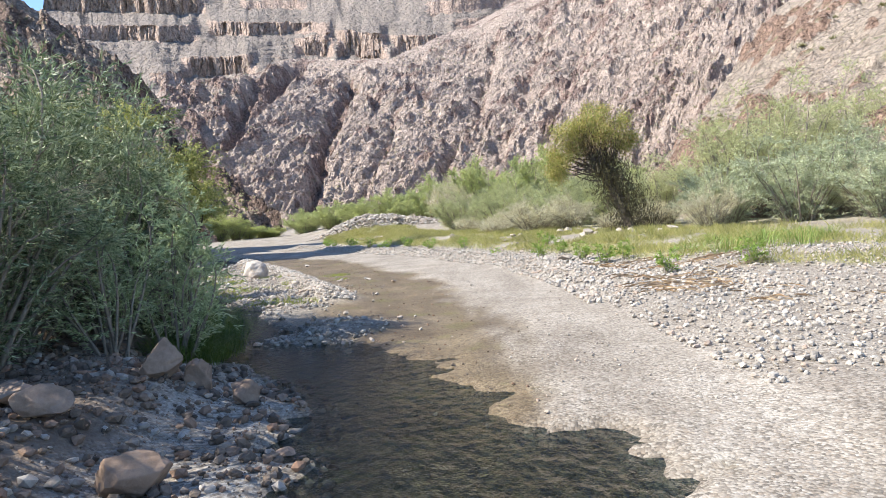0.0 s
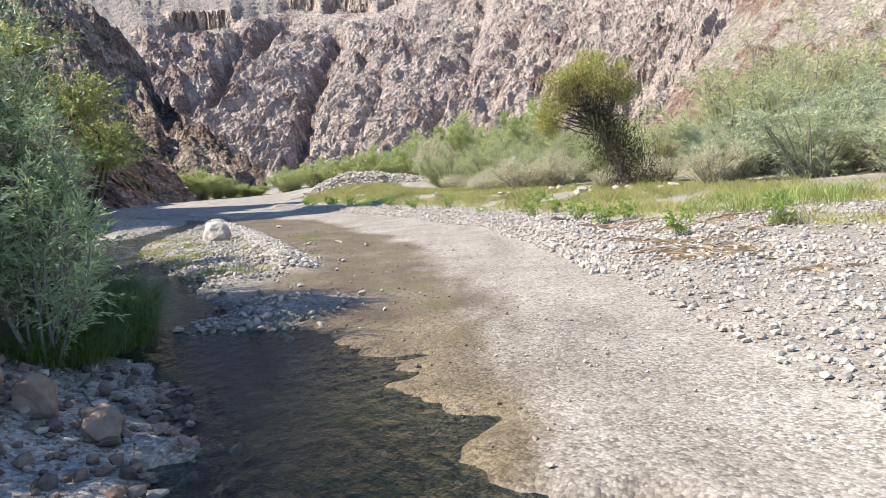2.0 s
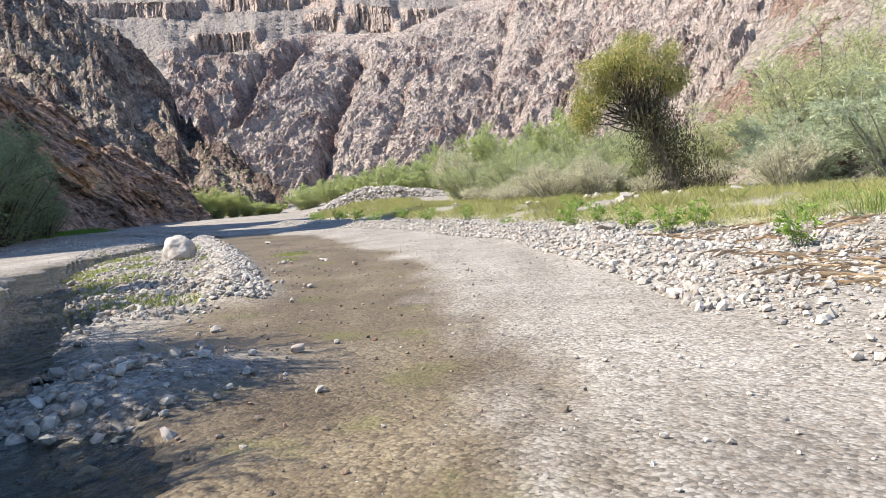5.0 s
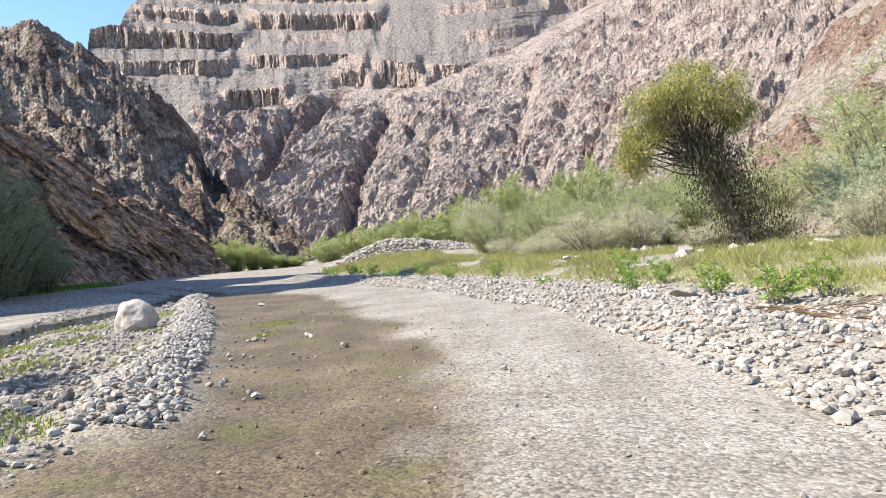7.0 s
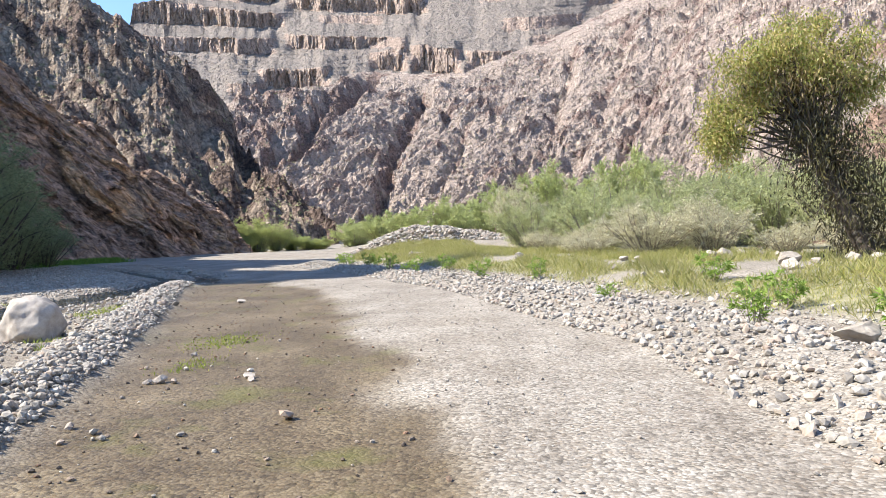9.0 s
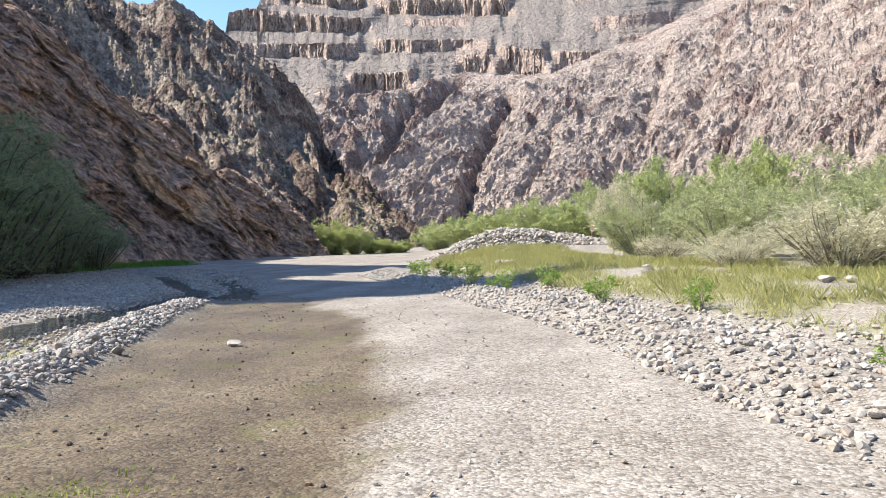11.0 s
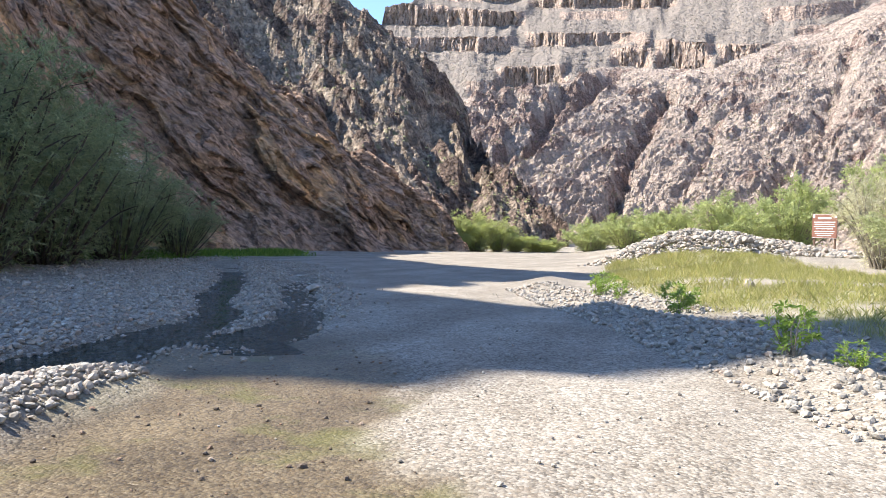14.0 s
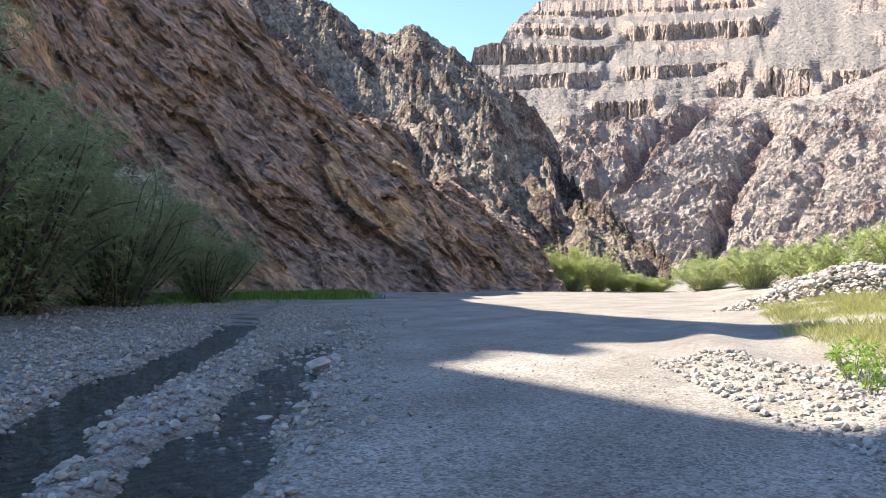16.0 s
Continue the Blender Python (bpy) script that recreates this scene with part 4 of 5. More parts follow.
for n, (x, y, s) in enumerate([(-6.12, 32.2, 0.2), (-3.05, 22.75, 0.15), (-2.22, 22.94, 0.1), (-2.89, 25.62, 0.07), (-3.49, 24.38, 0.09), (-3.16, 23.5, 0.08), (-2.31, 23.09, 0.12), (-3.14, 22.68, 0.1), (-1.8, 25.82, 0.07), (-8.7, 35.17, 0.1), (-7.03, 35.15, 0.08)]):
    tagged(boulder("track_rock", x, y, s * 1.2, s, s * 0.8, n * 61, n % 6, BOULDER, "pale tan rock lying on a wet gravel track"), group="rocks on the track")
for n, (x, y, s) in enumerate(STREAM_ROCKS):
    tagged(boulder("stream_rock", x, y, s * 0.8, s * 0.62, s * 0.4, n * 83, n % 6, BOULDER, "pale water-worn rock at the edge of a rill"), group="rocks along the rill")
n = 5200
y = rng.uniform(1.6, 9.6, n)
x = np.interp(y, BANK_Y, BANK_X) + 0.9 - 3.6 * rng.random(n)
tagged(new("bank_cobbles", heap("bank_cobbles", x, y, sizes(n, 0.02, 0.15, 3.2), SMALL, BANK_STONE, 0.2)), "grey cobbles heaped along the shaded bank", "cobbles", kind="stuff")

# ---- plants ----
def leaves(at, along, length, width, name, mat, slim=False):
    """Slim leaves: a bent rhombus each, or one narrow blade."""
    n = len(at)
    length, width = np.broadcast_to(length, n)[:, None], np.broadcast_to(width, n)[:, None]
    along = along / np.maximum(np.linalg.norm(along, axis=1, keepdims=True), 1e-6)
    side = np.cross(along, rng.normal(0, 1, (n, 3)))
    side = side / np.maximum(np.linalg.norm(side, axis=1, keepdims=True), 1e-6)
    if slim:
        verts = np.stack([at - side * width / 2, at + side * width / 2, at + along * length - np.array([0, 0, 0.15]) * length], 1).reshape(-1, 3)
        return mesh_from(name, verts, np.arange(3 * n).reshape(n, 3), mat, True)
    mid = at + along * length * 0.45
    verts = np.stack([at, mid + side * width / 2, at + along * length - np.array([0, 0, 0.15]) * length, mid - side * width / 2], 1).reshape(-1, 3)
    i = np.arange(n)[:, None] * 4
    return mesh_from(name, verts, np.concatenate([i + [0, 1, 2], i + [0, 2, 3]]), mat, True)


def tubes(lines, radii, name, mat, sides=5):
    """Tapered round stems along lines of points."""
    verts, faces, at = [], [], 0
    ring = np.linspace(0, 2 * np.pi, sides, endpoint=False)
    for pts, rad in zip(lines, radii):
        pts = np.asarray(pts)
        k = len(pts)
        way = np.gradient(pts, axis=0)
        way /= np.maximum(np.linalg.norm(way, axis=1, keepdims=True), 1e-6)
        a = np.cross(way, [0.31, 0.87, 0.38])
        a /= np.maximum(np.linalg.norm(a, axis=1, keepdims=True), 1e-6)
        b = np.cross(way, a)
        r = np.asarray(rad)[:, None, None]
        verts.append((pts[:, None] + r * (np.cos(ring)[None, :, None] * a[:, None] + np.sin(ring)[None, :, None] * b[:, None])).reshape(-1, 3))
        for j in range(k - 1):
            for s in range(sides):
                s2 = (s + 1) % sides
                faces.append((at + j * sides + s, at + j * sides + s2, at + (j + 1) * sides + s2, at + (j + 1) * sides + s))
        at += k * sides
    return mesh_from(name, np.concatenate(verts), faces, mat)


def bush(name, label, leaf, height, wide, stems, twigs, per_twig, leaf_len, leaf_wide, twig_mat=None, droop=0.35, lean=(0, 0), low=0.15, category="bush", fuzz=0.55, slim=True):
    """A shrub of arching stems with leafy twigs, standing on the origin."""
    thing = tagged(new(name), label, category)
    lines, radii, at, along = [], [], [], []
    lobe = rng.uniform(0, 6.28)
    for _ in range(stems):
        ang, out = rng.uniform(0, 2 * np.pi), wide * 0.5 * math.sqrt(rng.random())
        h = height * rng.uniform(0.5, 1.0) ** 0.8 * (1 - 0.3 * (out / (wide * 0.5)) ** 2) * (0.86 + 0.2 * math.sin(2 * ang + lobe) * math.cos(3 * ang - lobe))
        t = np.linspace(0, 1, 7)[:, None]
        foot = np.array([math.cos(ang), math.sin(ang), 0]) * out * 0.25
        tip = np.array([math.cos(ang) * out + lean[0], math.sin(ang) * out + lean[1], h])
        bend = np.array([rng.normal(0, 0.12), rng.normal(0, 0.12), 0.18]) * h
        pts = foot + (tip - foot) * t + bend * np.sin(np.pi * t) - np.array([0, 0, droop * 0.25 * h]) * t ** 3
        lines.append(pts)
        radii.append(np.linspace(0.003 + 0.008 * height, 0.0015 + 0.0006 * height, 7))
        k = twigs
        s = low + (1 - low) * rng.random(k) ** 0.9
        base = np.stack([np.interp(s, t[:, 0], pts[:, c]) for c in range(3)], -1)
        dirs = rng.normal(0, 1, (k, 3)) * [1, 1, 0.6] + (tip - foot) / np.linalg.norm(tip - foot) * 0.9 + [0, 0, 0.25]
        dirs /= np.linalg.norm(dirs, axis=1, keepdims=True)
        reach = 0.22 * height * rng.uniform(0.4, 1.0, k) * (1.15 - 0.5 * s)
        u = rng.random((k, per_twig)) ** 0.8
        spot = base[:, None] + dirs[:, None] * (reach[:, None] * u)[..., None]
        spot[..., 2] -= droop * 0.5 * reach[:, None] * u ** 2
        way = dirs[:, None] + rng.normal(0, fuzz, (k, per_twig, 3)) - [0, 0, droop * 0.6]
        at.append(spot.reshape(-1, 3))
        along.append(way.reshape(-1, 3))
    at, along = np.concatenate(at), np.concatenate(along)
    keep = at[:, 2] > 0.03
    at, along = at[keep], along[keep]
    tagged(part("branching", tubes(lines, radii, "branching", twig_mat or TWIG, 4), thing), kind="stuff")
    part("foliage", leaves(at, along, leaf_len * rng.uniform(0.6, 1.3, len(at)), leaf_wide * rng.uniform(0.7, 1.3, len(at)), "foliage", leaf, slim), thing)
    return thing


def stand(ob, x, y, turn=0.0, size=1.0, tall=1.0, sink=0.05):
    return Matrix.Translation((x, y, float(z_at(x, y)[0]) - sink)) @ Matrix.Rotation(radians(turn), 4, "Z") @ Matrix.Diagonal((size, size, size * tall, 1))


def grove(proto, spots, group=""):
    """Sets the first one down and copies it to the other spots: x, y, turn, size, tall."""
    made = [proto]
    for spot in spots[1:]:
        made.append(copy_thing(proto, stand(proto, *spot)))
    proto.matrix_world = stand(proto, *spots[0])
    for ob in made:
        if group:
            tagged(ob, group=group)


# the thicket on the near bank
def tussock(name, label, mat, count, height, wide, width):
    """A clump of long arching blades."""
    thing = tagged(new(name), label, "grass clump")
    ang, out = rng.uniform(0, 2 * np.pi, count), wide * 0.5 * np.sqrt(rng.random(count))
    foot = np.stack([np.cos(ang) * out, np.sin(ang) * out, 0 * ang], -1)
    swing = ang + rng.normal(0, 0.6, count)
    reach, tall = rng.uniform(0.2, 0.75, count) * height, rng.uniform(0.5, 1.0, count) * height
    way, side = np.stack([np.cos(swing), np.sin(swing), 0 * ang], -1), np.stack([-np.sin(swing), np.cos(swing), 0 * ang], -1)
    rows = []
    for u, w in ((0, 0.7), (0.4, 1.0), (0.75, 0.8), (1.0, 0.1)):
        spot = foot + way * (reach * u ** 1.3)[:, None] + np.array([0, 0, 1.0]) * (tall * (1.9 * u - 1.35 * u * u))[:, None]
        rows += [spot - side * width * w / 2, spot + side * width * w / 2]
    verts = np.stack(rows, 1)
    for sector in range(5):
        own = verts[(ang * 5 / (2 * np.pi)).astype(int) == sector]
        i = np.arange(len(own))[:, None] * 8
        part("blade_tuft", mesh_from("blade_tuft", own.reshape(-1, 3), np.concatenate([i + [a, a + 1, a + 3, a + 2] for a in (0, 2, 4)]), mat), thing)
    return thing


# the thicket on the near bank
# unseen copies behind the camera and the front row are added as shade casters
grove(bush("willow_bush", "dense grey-green willow bush on the stream bank", WILLOW_LEAF, 4.0, 3.8, 62, 42, 15, 0.11, 0.017, low=0.02, fuzz=0.3, slim=True), [(-4.9, 9.0, 0, 1, 1.15), (-7.4, 11.8, 80, 1.05, 1.15), (-4.2, 7.7, 150, 0.8, 1.0), (-5.9, 5.6, 230, 1.15, 1.15), (-4.0, 10.2, 20, 0.72, 1.35), (-5.6, 2.4, 40, 1.1, 1.1), (-6.0, -1.2, 300, 1.2, 1.1), (-5.4, -5.0, 100, 1.2, 1.0), (-6.4, 13.0, 200, 0.95, 1.4), (-7.8, 15.6, 260, 1.0, 1.25), (-9.4, 18.8, 330, 0.95, 1.2), (-11.6, 22.4, 30, 0.8, 1.0), (-5.3, 12.2, 280, 0.85, 1.4), (-8.6, 12.4, 120, 1.0, 1.3), (-9.2, 14.6, 20, 1.0, 1.2), (-10.4, 17.0, 170, 1.0, 1.2), (-7.6, 8.4, 60, 1.0, 1.4)], "willow thicket")
grove(bush("dry_bush", "pale dry feathery shrub leaning over the bank", DRY_LEAF, 3.7, 3.0, 46, 34, 12, 0.13, 0.009, droop=0.8, fuzz=0.3), [(-4.4, 10.4, 0, 0.9, 1), (-4.3, 8.6, 100, 0.8, 1), (-5.6, 11.4, 200, 1.05, 1)], "willow thicket")
grove(bush("sapling", "slender young willow with silvery leaves and thin stems", SILVER_LEAF, 2.3, 1.1, 10, 40, 14, 0.075, 0.014, low=0.12, category="sapling", fuzz=0.3, slim=False), [(-2.75, 9.4, 0, 1, 1.1), (-3.0, 10.3, 120, 1.1, 1.15), (-3.1, 8.6, 230, 0.9, 1)])
# the copies behind the willows are added to lengthen the shade on the water
grove(bush("small_tree", "small yellow-green cottonwood on the bank", LIME_LEAF, 5.0, 1.3, 9, 80, 24, 0.05, 0.024, twig_mat=BARK, low=0.74, category="tree", lean=(0.5, 0), droop=0.5, slim=False), [(-4.2, 11.9, 0, 1, 1), (-9.0, 17.8, 40, 1.3, 1.1), (-7.8, 15.6, 320, 1.0, 0.95), (-6.0, 12.8, 330, 1.0, 1.0)])
grove(tussock("sedge", "green drooping sedge clump at the water's edge", SEDGE, 1500, 0.8, 1.3, 0.007), [(-3.1, 10.9, 0, 1, 1), (-3.6, 12.2, 90, 1, 1), (-2.8, 9.7, 200, 0.75, 0.9), (-4.6, 13.6, 30, 1.1, 1)], "bank sedges")

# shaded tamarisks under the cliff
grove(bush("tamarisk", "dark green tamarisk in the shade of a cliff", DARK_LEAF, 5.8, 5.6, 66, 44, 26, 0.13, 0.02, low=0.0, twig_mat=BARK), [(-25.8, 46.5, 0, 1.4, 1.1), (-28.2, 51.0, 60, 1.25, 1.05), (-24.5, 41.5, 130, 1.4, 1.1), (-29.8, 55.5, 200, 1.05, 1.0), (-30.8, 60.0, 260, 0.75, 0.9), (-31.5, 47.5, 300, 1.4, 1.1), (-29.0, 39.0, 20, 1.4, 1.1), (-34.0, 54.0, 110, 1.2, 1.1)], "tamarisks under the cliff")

grove(bush("pale_shrub", "tall shrub with silvery white leaf tips under the cliff", PALE_LEAF, 7.6, 2.2, 14, 40, 14, 0.16, 0.03, low=0.86), [(-36.0, 60.3, 0, 1, 1)])

# thickets on the terrace
SAGE_SPOTS = [(15.0, 32.5, 0, 1.0, 1), (18.0, 33.5, 70, 1.0, 1.05), (21.0, 32.0, 140, 1.1, 1), (12.4, 34.2, 210, 0.8, 1), (24.5, 33.0, 30, 1.2, 1), (16.5, 28.8, 300, 0.75, 0.9), (19.8, 28.5, 350, 0.9, 0.95), (23.5, 27.0, 10, 1, 1), (27.5, 29.5, 50, 1.2, 1)]
grove(bush("sage_bush", "wide grey-green arrowweed thicket on a grassy terrace", GREY_LEAF, 4.4, 6.0, 60, 32, 20, 0.17, 0.024, low=0.0), SAGE_SPOTS, "terrace thickets")
grove(bush("mesquite", "feathery yellow-green mesquite behind the thickets", SAGE_LEAF, 6.4, 6.6, 58, 46, 24, 0.11, 0.026, low=0.05), [(14.2, 39.5, 0, 1, 1.15), (18.0, 40.5, 90, 1.05, 1.25), (22.5, 40.5, 180, 1, 1.3), (12.0, 43.5, 270, 0.8, 0.85), (26.5, 39.0, 30, 1, 1.2)], "mesquites")
grove(bush("green_bush", "bright green mesquite bush on the terrace", MESQUITE_LEAF, 3.8, 5.8, 54, 42, 24, 0.11, 0.024, low=0.0), [(6.5, 46.5, 0, 0.9, 0.95), (3.5, 53.0, 60, 1, 1), (8.0, 54.0, 120, 1.15, 1.15), (0.5, 62.0, 190, 1.1, 0.9), (10.5, 48.0, 10, 1, 1.2), (4.5, 60.0, 80, 1.2, 1.1), (10.8, 58.0, 280, 1.3, 1.2)], "terrace thickets")
grove(bush("grey_bush", "bare grey twiggy shrub on the terrace", DRY_LEAF, 2.4, 3.2, 80, 24, 10, 0.13, 0.014, low=0.0), [(4.6, 42.6, 0, 1.25, 0.75), (3.2, 49.5, 90, 0.85, 0.75), (8.6, 41.0, 170, 0.7, 0.8), (-0.5, 71.0, 40, 1.5, 1.5), (11.2, 32.6, 200, 0.9, 1.1), (2.6, 45.4, 230, 0.75, 0.6), (1.2, 56.0, 300, 0.9, 0.6), (16.8, 30.4, 20, 1, 1.1), (6.6, 42.2, 310, 0.95, 1.1), (10.3, 39.5, 130, 1.1, 0.65)], "terrace thickets")
grove(bush("far_bush", "round green tamarisk at the foot of the mountain", GREEN_LEAF, 4.8, 7.0, 56, 44, 20, 0.17, 0.042, low=0.0), [(-8.0, 94.0, 0, 1, 1.1), (-13.0, 99.0, 80, 1, 0.9), (-19.0, 110.0, 150, 1.1, 0.9), (-4.0, 98.0, 220, 1.2, 1.25), (-26.0, 124.0, 280, 1.1, 0.9), (3.0, 92.0, 20, 1.3, 1.4), (9.0, 86.0, 120, 1.3, 1.5), (15.0, 72.0, 200, 1.2, 1.1), (13.0, 60.0, 250, 1, 1.1)], "far tamarisks")
grove(bush("bend_bush", "bright yellow-green willow at the river bend", BRIGHT_LEAF, 5.2, 4.6, 56, 40, 20, 0.16, 0.04, low=0.0), [(-38.8, 111.0, 0, 1.0, 1.0), (-36.8, 113.0, 90, 1.1, 1.05), (-37.6, 110.0, 200, 0.8, 0.8), (-35.3, 116.0, 40, 1.05, 0.85), (-34.4, 119.5, 180, 1.0, 0.65), (-33.2, 123.0, 270, 1.0, 0.5), (-32.2, 127.0, 20, 1.0, 0.42)], "willows at the bend")

grove(tussock("rush", "tall green rush clump on the terrace", RUSH, 110, 0.9, 0.8, 0.011), [(7.4, 19.9, 0, 0.9, 0.9), (8.2, 19.5, 70, 1, 0.9), (8.9, 18.9, 150, 0.9, 1), (6.9, 21.1, 210, 0.8, 0.8), (8.7, 20.7, 260, 1, 0.7), (9.7, 19.7, 20, 0.8, 0.9), (7.9, 22.3, 100, 0.8, 0.7)], "rushes on the terrace")

# leafy weeds along the terrace edge
WEEDS = [(-4.1, 42.4), (-2.6, 42.3), (-6.5, 48.4), (-8.3, 51.1), (-1.1, 38.6), (3.2, 25.6), (4.1, 27.2), (4.7, 22.3), (-4.7, 42.6), (-3.6, 41.6), (1.9, 30.6), (4.4, 24.4), (-6.5, 46.8), (-8.7, 50.6), (-9.0, 52.6), (5.4, 18.0), (5.3, 22.2), (4.0, 31.2), (7.0, 17.2), (0.6, 36.0)]
grove(bush("weed", "bright green leafy seep willow shoot", FRESH_LEAF, 0.85, 0.6, 9, 8, 7, 0.10, 0.026, droop=0.2, slim=False), [(x, y, n * 67, 0.7 + 0.5 * ((n * 37) % 10) / 10, 0.8 + 0.5 * ((n * 53) % 10) / 10) for n, (x, y) in enumerate(WEEDS)], "weeds on the terrace edge")


# ---- leaning tree ----
def leaning_tree(x, y):
    thing = tagged(new("leaning_tree"), "leaning shaggy cottonwood with yellowing crown and dark dead branches", "tree")
    t = np.linspace(0, 1, 9)[:, None]
    spine = np.array([-1.75, 0.1, 3.7]) * t + np.array([-0.1, 0.1, 0.4]) * np.sin(np.pi * t)
    fork = spine + np.array([0.4, 0.25, 0.1]) * np.sin(np.pi * t * 0.5)
    spots = lambda s: np.stack([np.interp(s, t[:, 0], spine[:, c]) for c in range(3)], -1)
    part("trunk", tubes([spine], [np.linspace(0.24, 0.10, 9)], "trunk", BARK, 9), thing)
    part("second_trunk", tubes([fork], [np.linspace(0.15, 0.06, 9)], "second_trunk", BARK, 8), thing)
    at, along = [], []
    lobes = ((-3.1, 0.2, 3.8, 0.6), (-2.8, -0.3, 4.85, 0.6), (-1.4, 0.3, 5.5, 0.65), (-0.4, -0.1, 5.05, 0.6), (-3.35, 0.1, 3.2, 0.4), (-2.0, 0.4, 4.7, 0.6), (-2.5, 0.1, 4.1, 0.5), (-1.2, -0.3, 4.7, 0.6), (-0.15, 0.2, 4.4, 0.45), (-1.9, -0.2, 5.2, 0.5))
    for k in range(60):
        lobe = lobes[k % 10]
        out = rng.normal(0, 1, 3)
        goal = np.array(lobe[:3]) + out / np.linalg.norm(out) * lobe[3] * rng.uniform(0.3, 1.0) * [1, 1, 0.75]
        foot = spots(np.array([rng.uniform(0.45, 1.0)]))[0]
        u = np.linspace(0, 1, 6)[:, None]
        limb = foot + (goal - foot) * u + rng.normal(0, 0.14, 3) * np.sin(np.pi * u) + rng.normal(0, 0.05, 3) * np.sin(2 * np.pi * u)
        part("limb", tubes([limb], [np.linspace(0.04, 0.006, 6)], "limb", BARK, 5), thing)
        n = int(rng.uniform(90, 620))
        at.append(goal + rng.normal(0, 1, (n, 3)) * [0.2, 0.2, 0.15] - np.array([0, 0, 0.6]) * rng.random((n, 1)) ** 2)
        along.append(rng.normal(0, 0.6, (n, 3)) + [0, 0, -0.6])
    dead, stub = [], []
    for k in range(150):
        foot = spots(np.array([rng.random() ** 1.1 * 0.9]))[0]
        out = np.array([rng.normal(0.45, 0.8), rng.normal(0, 0.8), rng.normal(-0.1, 0.6)])
        out *= rng.uniform(0.4, 1.4) / np.linalg.norm(out)
        u = np.linspace(0, 1, 5)[:, None]
        pts = foot + out * u - np.array([0, 0, 0.3]) * u ** 2
        pts[:, 2] = np.maximum(pts[:, 2], 0.03)
        dead.append(pts)
        stub.append(np.linspace(0.022, 0.004, 5))
    tagged(part("dead_wood", tubes(dead, stub, "dead_wood", BARK, 4), thing, "tangle of dark dead branches"), kind="stuff")
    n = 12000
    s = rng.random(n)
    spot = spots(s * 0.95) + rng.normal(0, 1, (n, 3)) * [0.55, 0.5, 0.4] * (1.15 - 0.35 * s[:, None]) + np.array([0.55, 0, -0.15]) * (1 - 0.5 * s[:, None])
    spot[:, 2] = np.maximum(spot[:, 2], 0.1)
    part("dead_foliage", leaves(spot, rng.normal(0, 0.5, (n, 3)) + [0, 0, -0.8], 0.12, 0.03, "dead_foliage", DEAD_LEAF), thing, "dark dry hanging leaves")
    n = 2600
    spot = np.array([-1.5, 0.1, 4.3]) + rng.normal(0, 1, (n, 3)) * [0.75, 0.6, 0.38]
    part("dry_leaves", leaves(spot, rng.normal(0, 0.5, (n, 3)) + [0, 0, -0.8], 0.13, 0.035, "dry_leaves", DRY_CROWN), thing, "brown withered leaves inside the crown")
    at, along = np.concatenate(at), np.concatenate(along)
    part("crown", leaves(at, along, 0.09 * rng.uniform(0.6, 1.3, len(at)), 0.04, "crown", CROWN_LEAF), thing, "yellowing green leaves")
    thing.matrix_world = stand(thing, x, y)


DEBRIS = leaf_mat("dry_stalk", (0.26, 0.16, 0.09), (0.40, 0.27, 0.17), (0.55, 0.43, 0.30), 0.1)
DRY_CROWN = leaf_mat("withered_leaf", (0.13, 0.09, 0.04), (0.25, 0.18, 0.09), (0.40, 0.32, 0.18), 0.3)
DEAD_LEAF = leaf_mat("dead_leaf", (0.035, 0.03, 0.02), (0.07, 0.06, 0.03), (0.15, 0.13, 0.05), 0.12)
CROWN_LEAF = leaf_mat("crown_leaf", (0.24, 0.28, 0.07), (0.39, 0.38, 0.12), (0.55, 0.41, 0.20), 0.42)
leaning_tree(8.35, 34.4)


# ---- grass ----
def blades(name, x, y, height, width, mat):
    n = len(x)
    at = np.stack([x, y, ground_at(x, y)[0] - 0.02], -1)
    along = rng.normal(0, 0.35, (n, 3)) + [0, 0, 1]
    return leaves(at, along, height, width, name, mat)


n = 190000
x, y = side_xy(n, 1.9, 12, 15, 88)
keep = ground_at(x, y)[2] > 0.35 * rng.random(n) + 0.15
x, y = x[keep], y[keep]
tagged(new("terrace_grass", blades("terrace_grass", x, y, rng.uniform(0.08, 0.26, len(x)) * (1.3 + 1.3 * np.clip(fbm(x, y, 1.3, 3, 237), -0.6, 1)), 0.0105, STRAW)), "yellow-green dry grass on the terrace", "grass", kind="stuff")
n = 22000
x, y = bar_xy(n, 0.9, 4.4, 16.5, 32)
keep = fbm(x, y, 1.6, 3, 236) > 0.2
x, y = x[keep], y[keep]
tagged(new("bar_grass", blades("bar_grass", x, y, rng.uniform(0.05, 0.15, len(x)), 0.014, BAR_GRASS)), "short green grass among cobbles", "grass", kind="stuff")
n = 900
x, y = np.r_[rng.normal(-3.68, 0.22, n), rng.normal(-3.25, 0.12, n // 3)], np.r_[rng.normal(25.7, 0.4, n), rng.normal(23.8, 0.25, n // 3)]
tagged(new("track_weed", blades("track_weed", x, y, rng.uniform(0.03, 0.075, len(x)), 0.016, BAR_GRASS)), "yellow-green waterweed stranded on a wet gravel track", "weed", kind="stuff")
n = 7000
y = rng.uniform(55, 74, n)
x = np.interp(y, [55, 62, 68, 74], [-31, -32.5, -32.5, -34.5]) + rng.normal(0, 0.9, n)
tagged(new("cliff_foot_grass", blades("cliff_foot_grass", x, y, rng.uniform(0.2, 0.55, n), 0.04, LUSH)), "lush green grass at the foot of a cliff", "grass", kind="stuff")

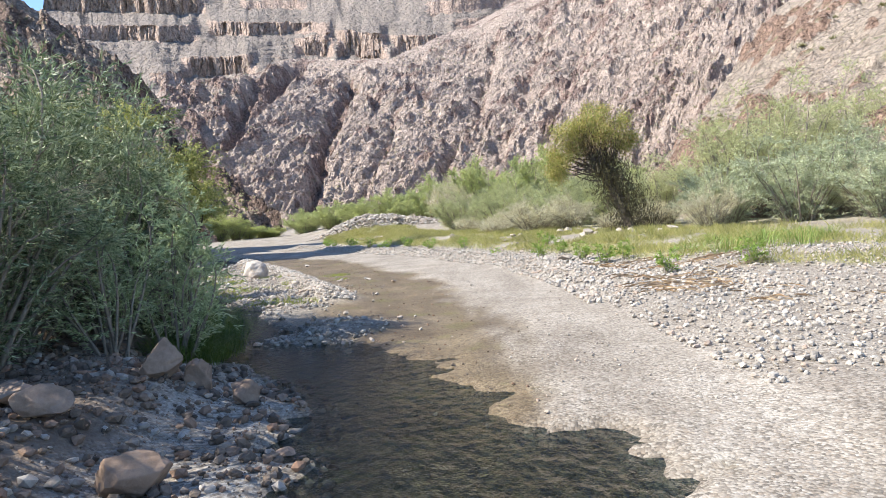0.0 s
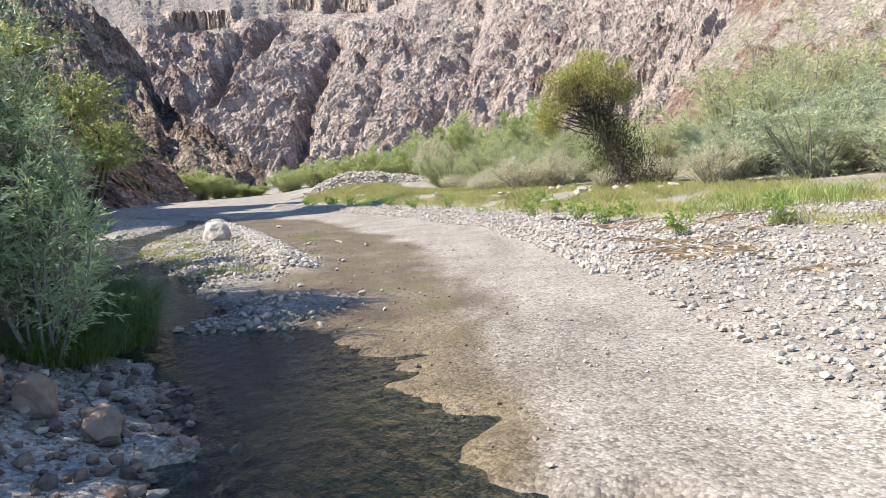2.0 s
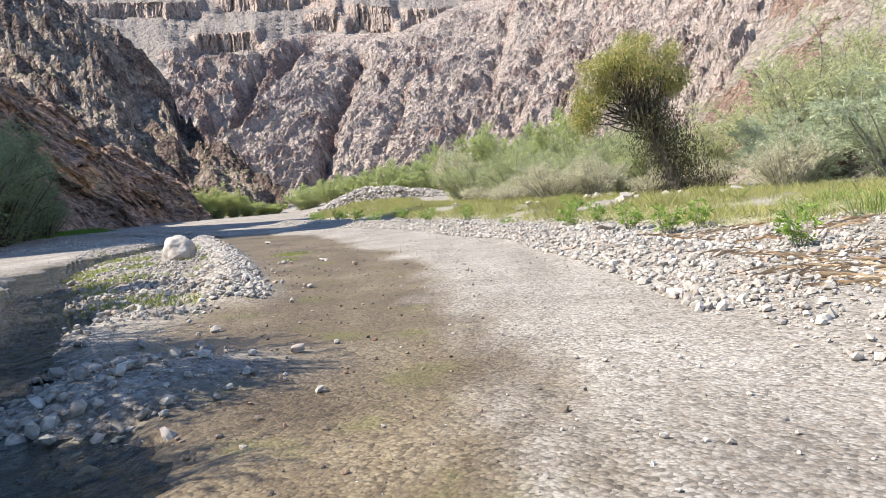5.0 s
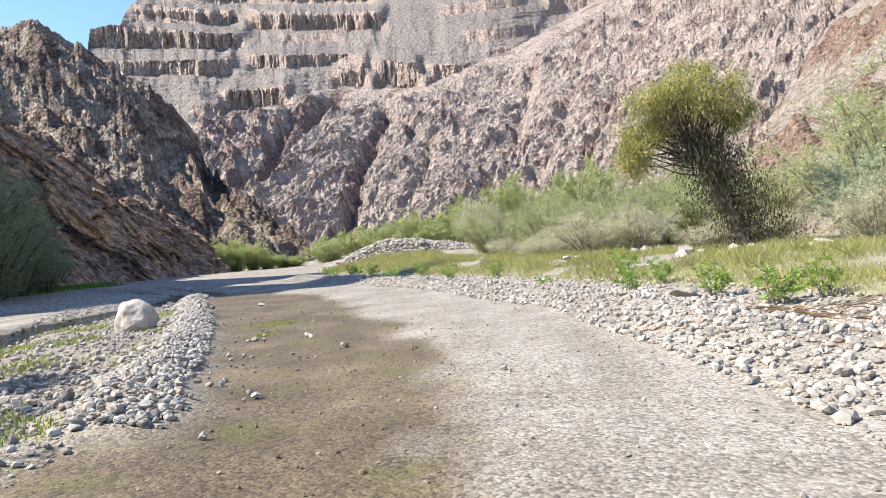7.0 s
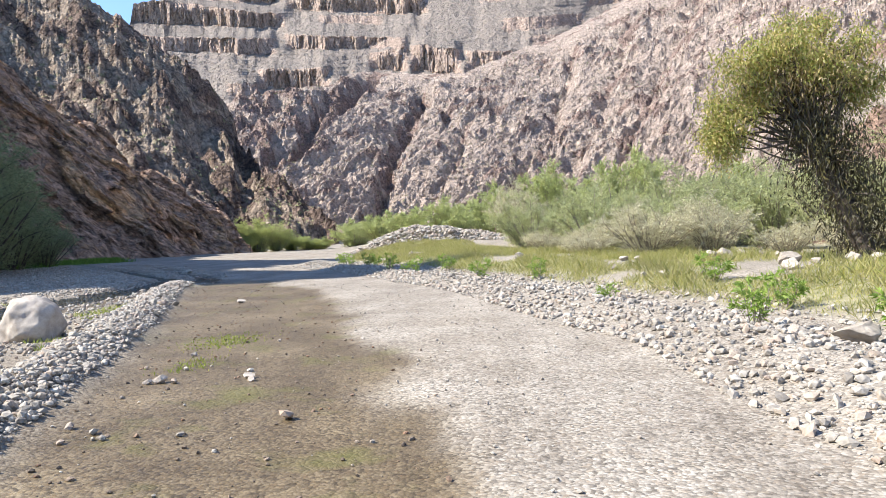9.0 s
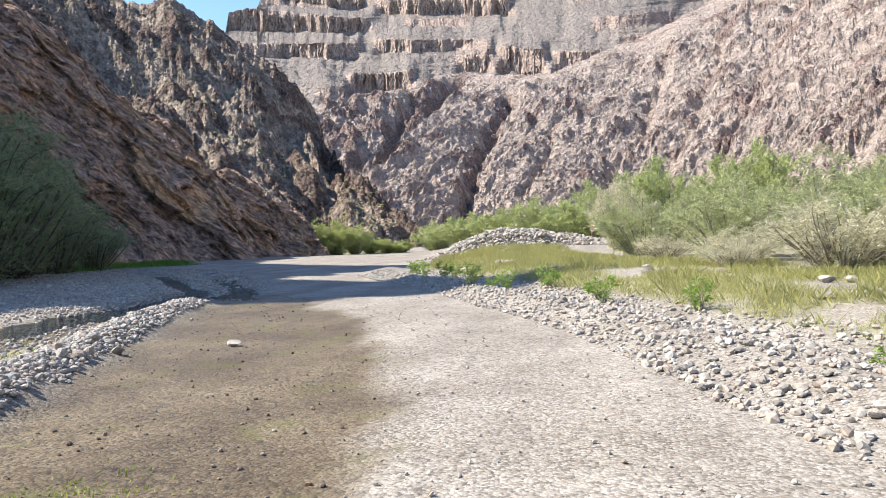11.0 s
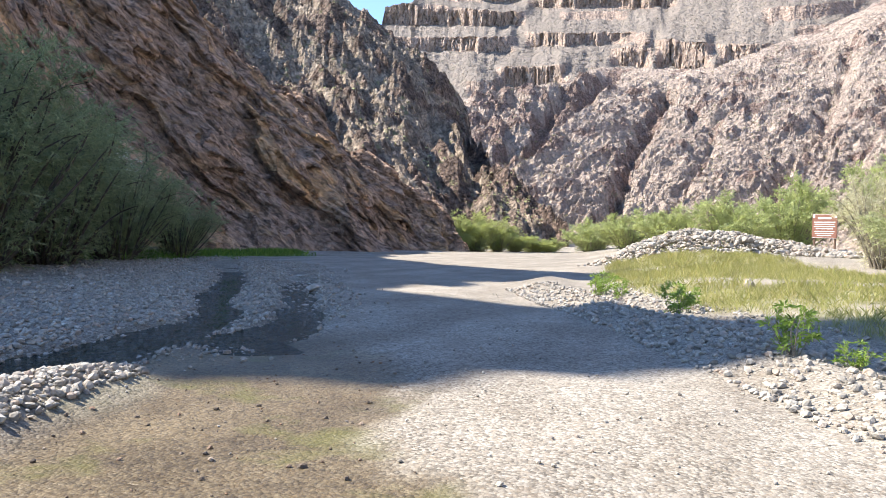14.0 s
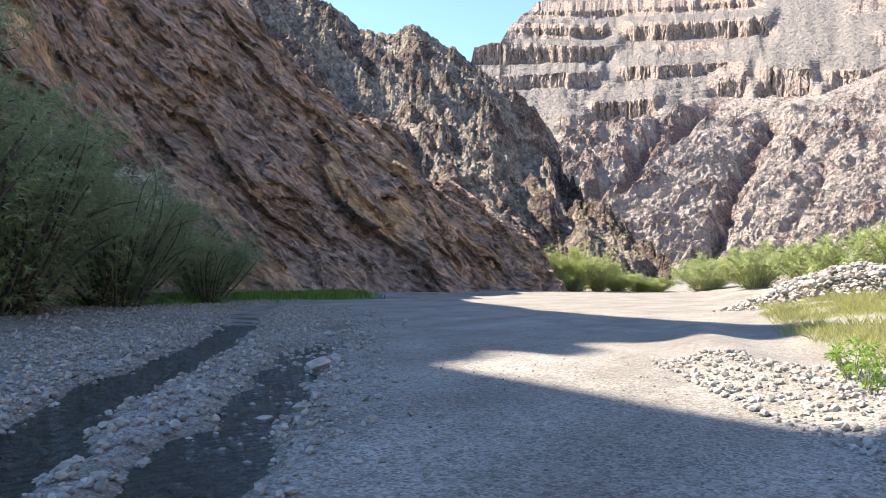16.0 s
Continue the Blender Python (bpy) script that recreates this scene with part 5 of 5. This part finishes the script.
n = 2600
x, y = 4.0 + 3.4 * rng.random(n), 12.5 + 9.0 * rng.random(n)
keep = fbm(x * 0.35, y, 1.1, 3, 250) > 0.28
x, y = x[keep], y[keep]
at = np.stack([x, y, ground_at(x, y)[0] + 0.02 + 0.05 * rng.random(len(x))], -1)
tagged(new("flood_debris", leaves(at, rng.normal(0, 1, (len(x), 3)) * [1, 0.35, 0.08], rng.uniform(0.12, 0.4, len(x)), 0.011, "flood_debris", DEBRIS)), "reddish-brown flood debris of dry stalks", "debris", kind="stuff")

# ---- stone pile and sign ----
n = 5600
u, v = rng.random(n), rng.normal(0, 1, n)
px, py = -15.0 + 15.5 * u + 0.3 * v, 80 + 4 * u + 1.6 * v
mound = 1.3 * (0.9 + 0.35 * gnoise(u * 6, v * 0, 260)) * np.exp(-(v / 1.1) ** 2) * np.interp(u, [0, 0.12, 0.35, 0.6, 0.75, 1], [0.1, 0.7, 1.15, 0.9, 0.35, 0.1])
thing = tagged(new("stone_pile"), "long mound of pale rounded boulders", "stones")
tagged(part("rubble", heap("rubble", px, py, sizes(n, 0.1, 0.42, 2.6), SMALL, STONE, 0.2, mound), thing, "loose rounded stones"), kind="stuff")
u = np.linspace(0.04, 0.97, 110)
single_stones(thing, -15.0 + 15.5 * u + rng.normal(0, 0.4, 110), 80 + 4 * u - 1.2 + rng.normal(0, 0.6, 110), sizes(110, 0.25, 0.55), MID, STONE_EACH, 0.75 * np.interp(u, [0, 0.12, 0.35, 0.6, 0.75, 1], [0.1, 0.7, 1.15, 0.9, 0.35, 0.1]))


def box(bm, x0, x1, y0, y1, z0, z1, bevel=0.0):
    m = Matrix.Translation(((x0 + x1) / 2, (y0 + y1) / 2, (z0 + z1) / 2)) @ Matrix.Diagonal((x1 - x0, y1 - y0, z1 - z0, 1))
    made = bmesh.ops.create_cube(bm, size=1, matrix=m)
    if bevel:
        bmesh.ops.bevel(bm, geom=list({e for vert in made["verts"] for e in vert.link_edges}), offset=bevel, segments=2, affect="EDGES")


def block(name, dims, mat, parent, bevel=0.0, label=""):
    bm = bmesh.new()
    box(bm, *dims, bevel)
    me = bpy.data.meshes.new(name)
    bm.to_mesh(me)
    bm.free()
    me.materials.append(mat)
    return part(name, me, parent, label)


def info_sign(x, y, turn):
    thing = tagged(new("information_sign"), "brown park information sign on two posts", "sign")
    brown, white, post = plain("sign_brown", (0.26, 0.12, 0.085)), plain("sign_white", (0.78, 0.76, 0.72)), plain("post_brown", (0.16, 0.10, 0.07), 0.8)
    block("post", (-0.66, -0.56, 0, 0.1, 0, 2.55), post, thing, 0.01)
    block("post", (0.56, 0.66, 0, 0.1, 0, 2.55), post, thing, 0.01)
    board = block("board", (-0.74, 0.74, -0.05, -0.004, 1.15, 2.62), brown, thing, 0.012)
    for z, half, tall in ((2.36, 0.40, 0.11), (2.12, 0.62, 0.06), (1.99, 0.58, 0.06), (1.86, 0.62, 0.06), (1.73, 0.50, 0.06), (1.56, 0.60, 0.05), (1.44, 0.55, 0.05), (1.32, 0.42, 0.05)):
        block("text_bar", (-half, half, -0.056, -0.051, z - tall / 2, z + tall / 2), white, board)
    for dims in ((-0.73, 0.73, 2.585, 2.605), (-0.73, 0.73, 1.165, 1.185)):
        block("border", (dims[0], dims[1], -0.056, -0.051, dims[2], dims[3]), white, board)
    for x0 in (-0.70, 0.58):
        block("emblem", (x0, x0 + 0.12, -0.057, -0.051, 2.38, 2.54), white, board)
    thing.matrix_world = Matrix.Translation((x, y, float(z_at(x, y)[0]) - 0.05)) @ Matrix.Rotation(radians(turn), 4, "Z")


info_sign(-2.4, 83.4, -28)


# ---- scrub on the slopes ----
def scrub(name, label, grid, near, far, count, per, size, mat):
    """Low tufts scattered over a slope that lies between two distances."""
    X, Y, Z = (a.ravel() for a in grid)
    away = np.hypot(X + 2, Y - 15)
    able = np.nonzero((away > near) & (away < far) & (Z > 1.5) & (fbm(X, Y, far * 0.12, 2, 300) > -0.1))[0]
    pick = rng.choice(able, count, replace=False)
    foot = np.stack([X[pick], Y[pick], Z[pick]], -1) + rng.normal(0, 1, (count, 3)) * [0.4, 0.4, 0]
    tall = size * rng.uniform(0.5, 1.4, count)
    at = np.repeat(foot, per, 0) + rng.normal(0, 1, (count * per, 3)) * [0.28, 0.28, 0.06] * np.repeat(tall, per)[:, None]
    way = rng.normal(0, 0.7, (count * per, 3)) + [0, 0, 0.8]
    return tagged(new(name, leaves(at, way, np.repeat(tall, per) * rng.uniform(0.6, 1.2, count * per), np.repeat(tall, per) * 0.22, name, mat, True)), label, "scrub", kind="stuff")


scrub("ridge_scrub", "pale green desert scrub on a lit rocky slope", RIDGE_GRID, 95, 230, 1700, 20, 0.5, SAGE_LEAF)
scrub("mountain_scrub", "sparse olive desert scrub on a mountain face", MOUNTAIN_GRID, 180, 620, 2600, 8, 1.2, OLIVE_LEAF)
scrub("hill_scrub", "sparse grey-green shrubs on a talus hillside", HILL_GRID, 28, 130, 380, 60, 0.4, OLIVE_LEAF)
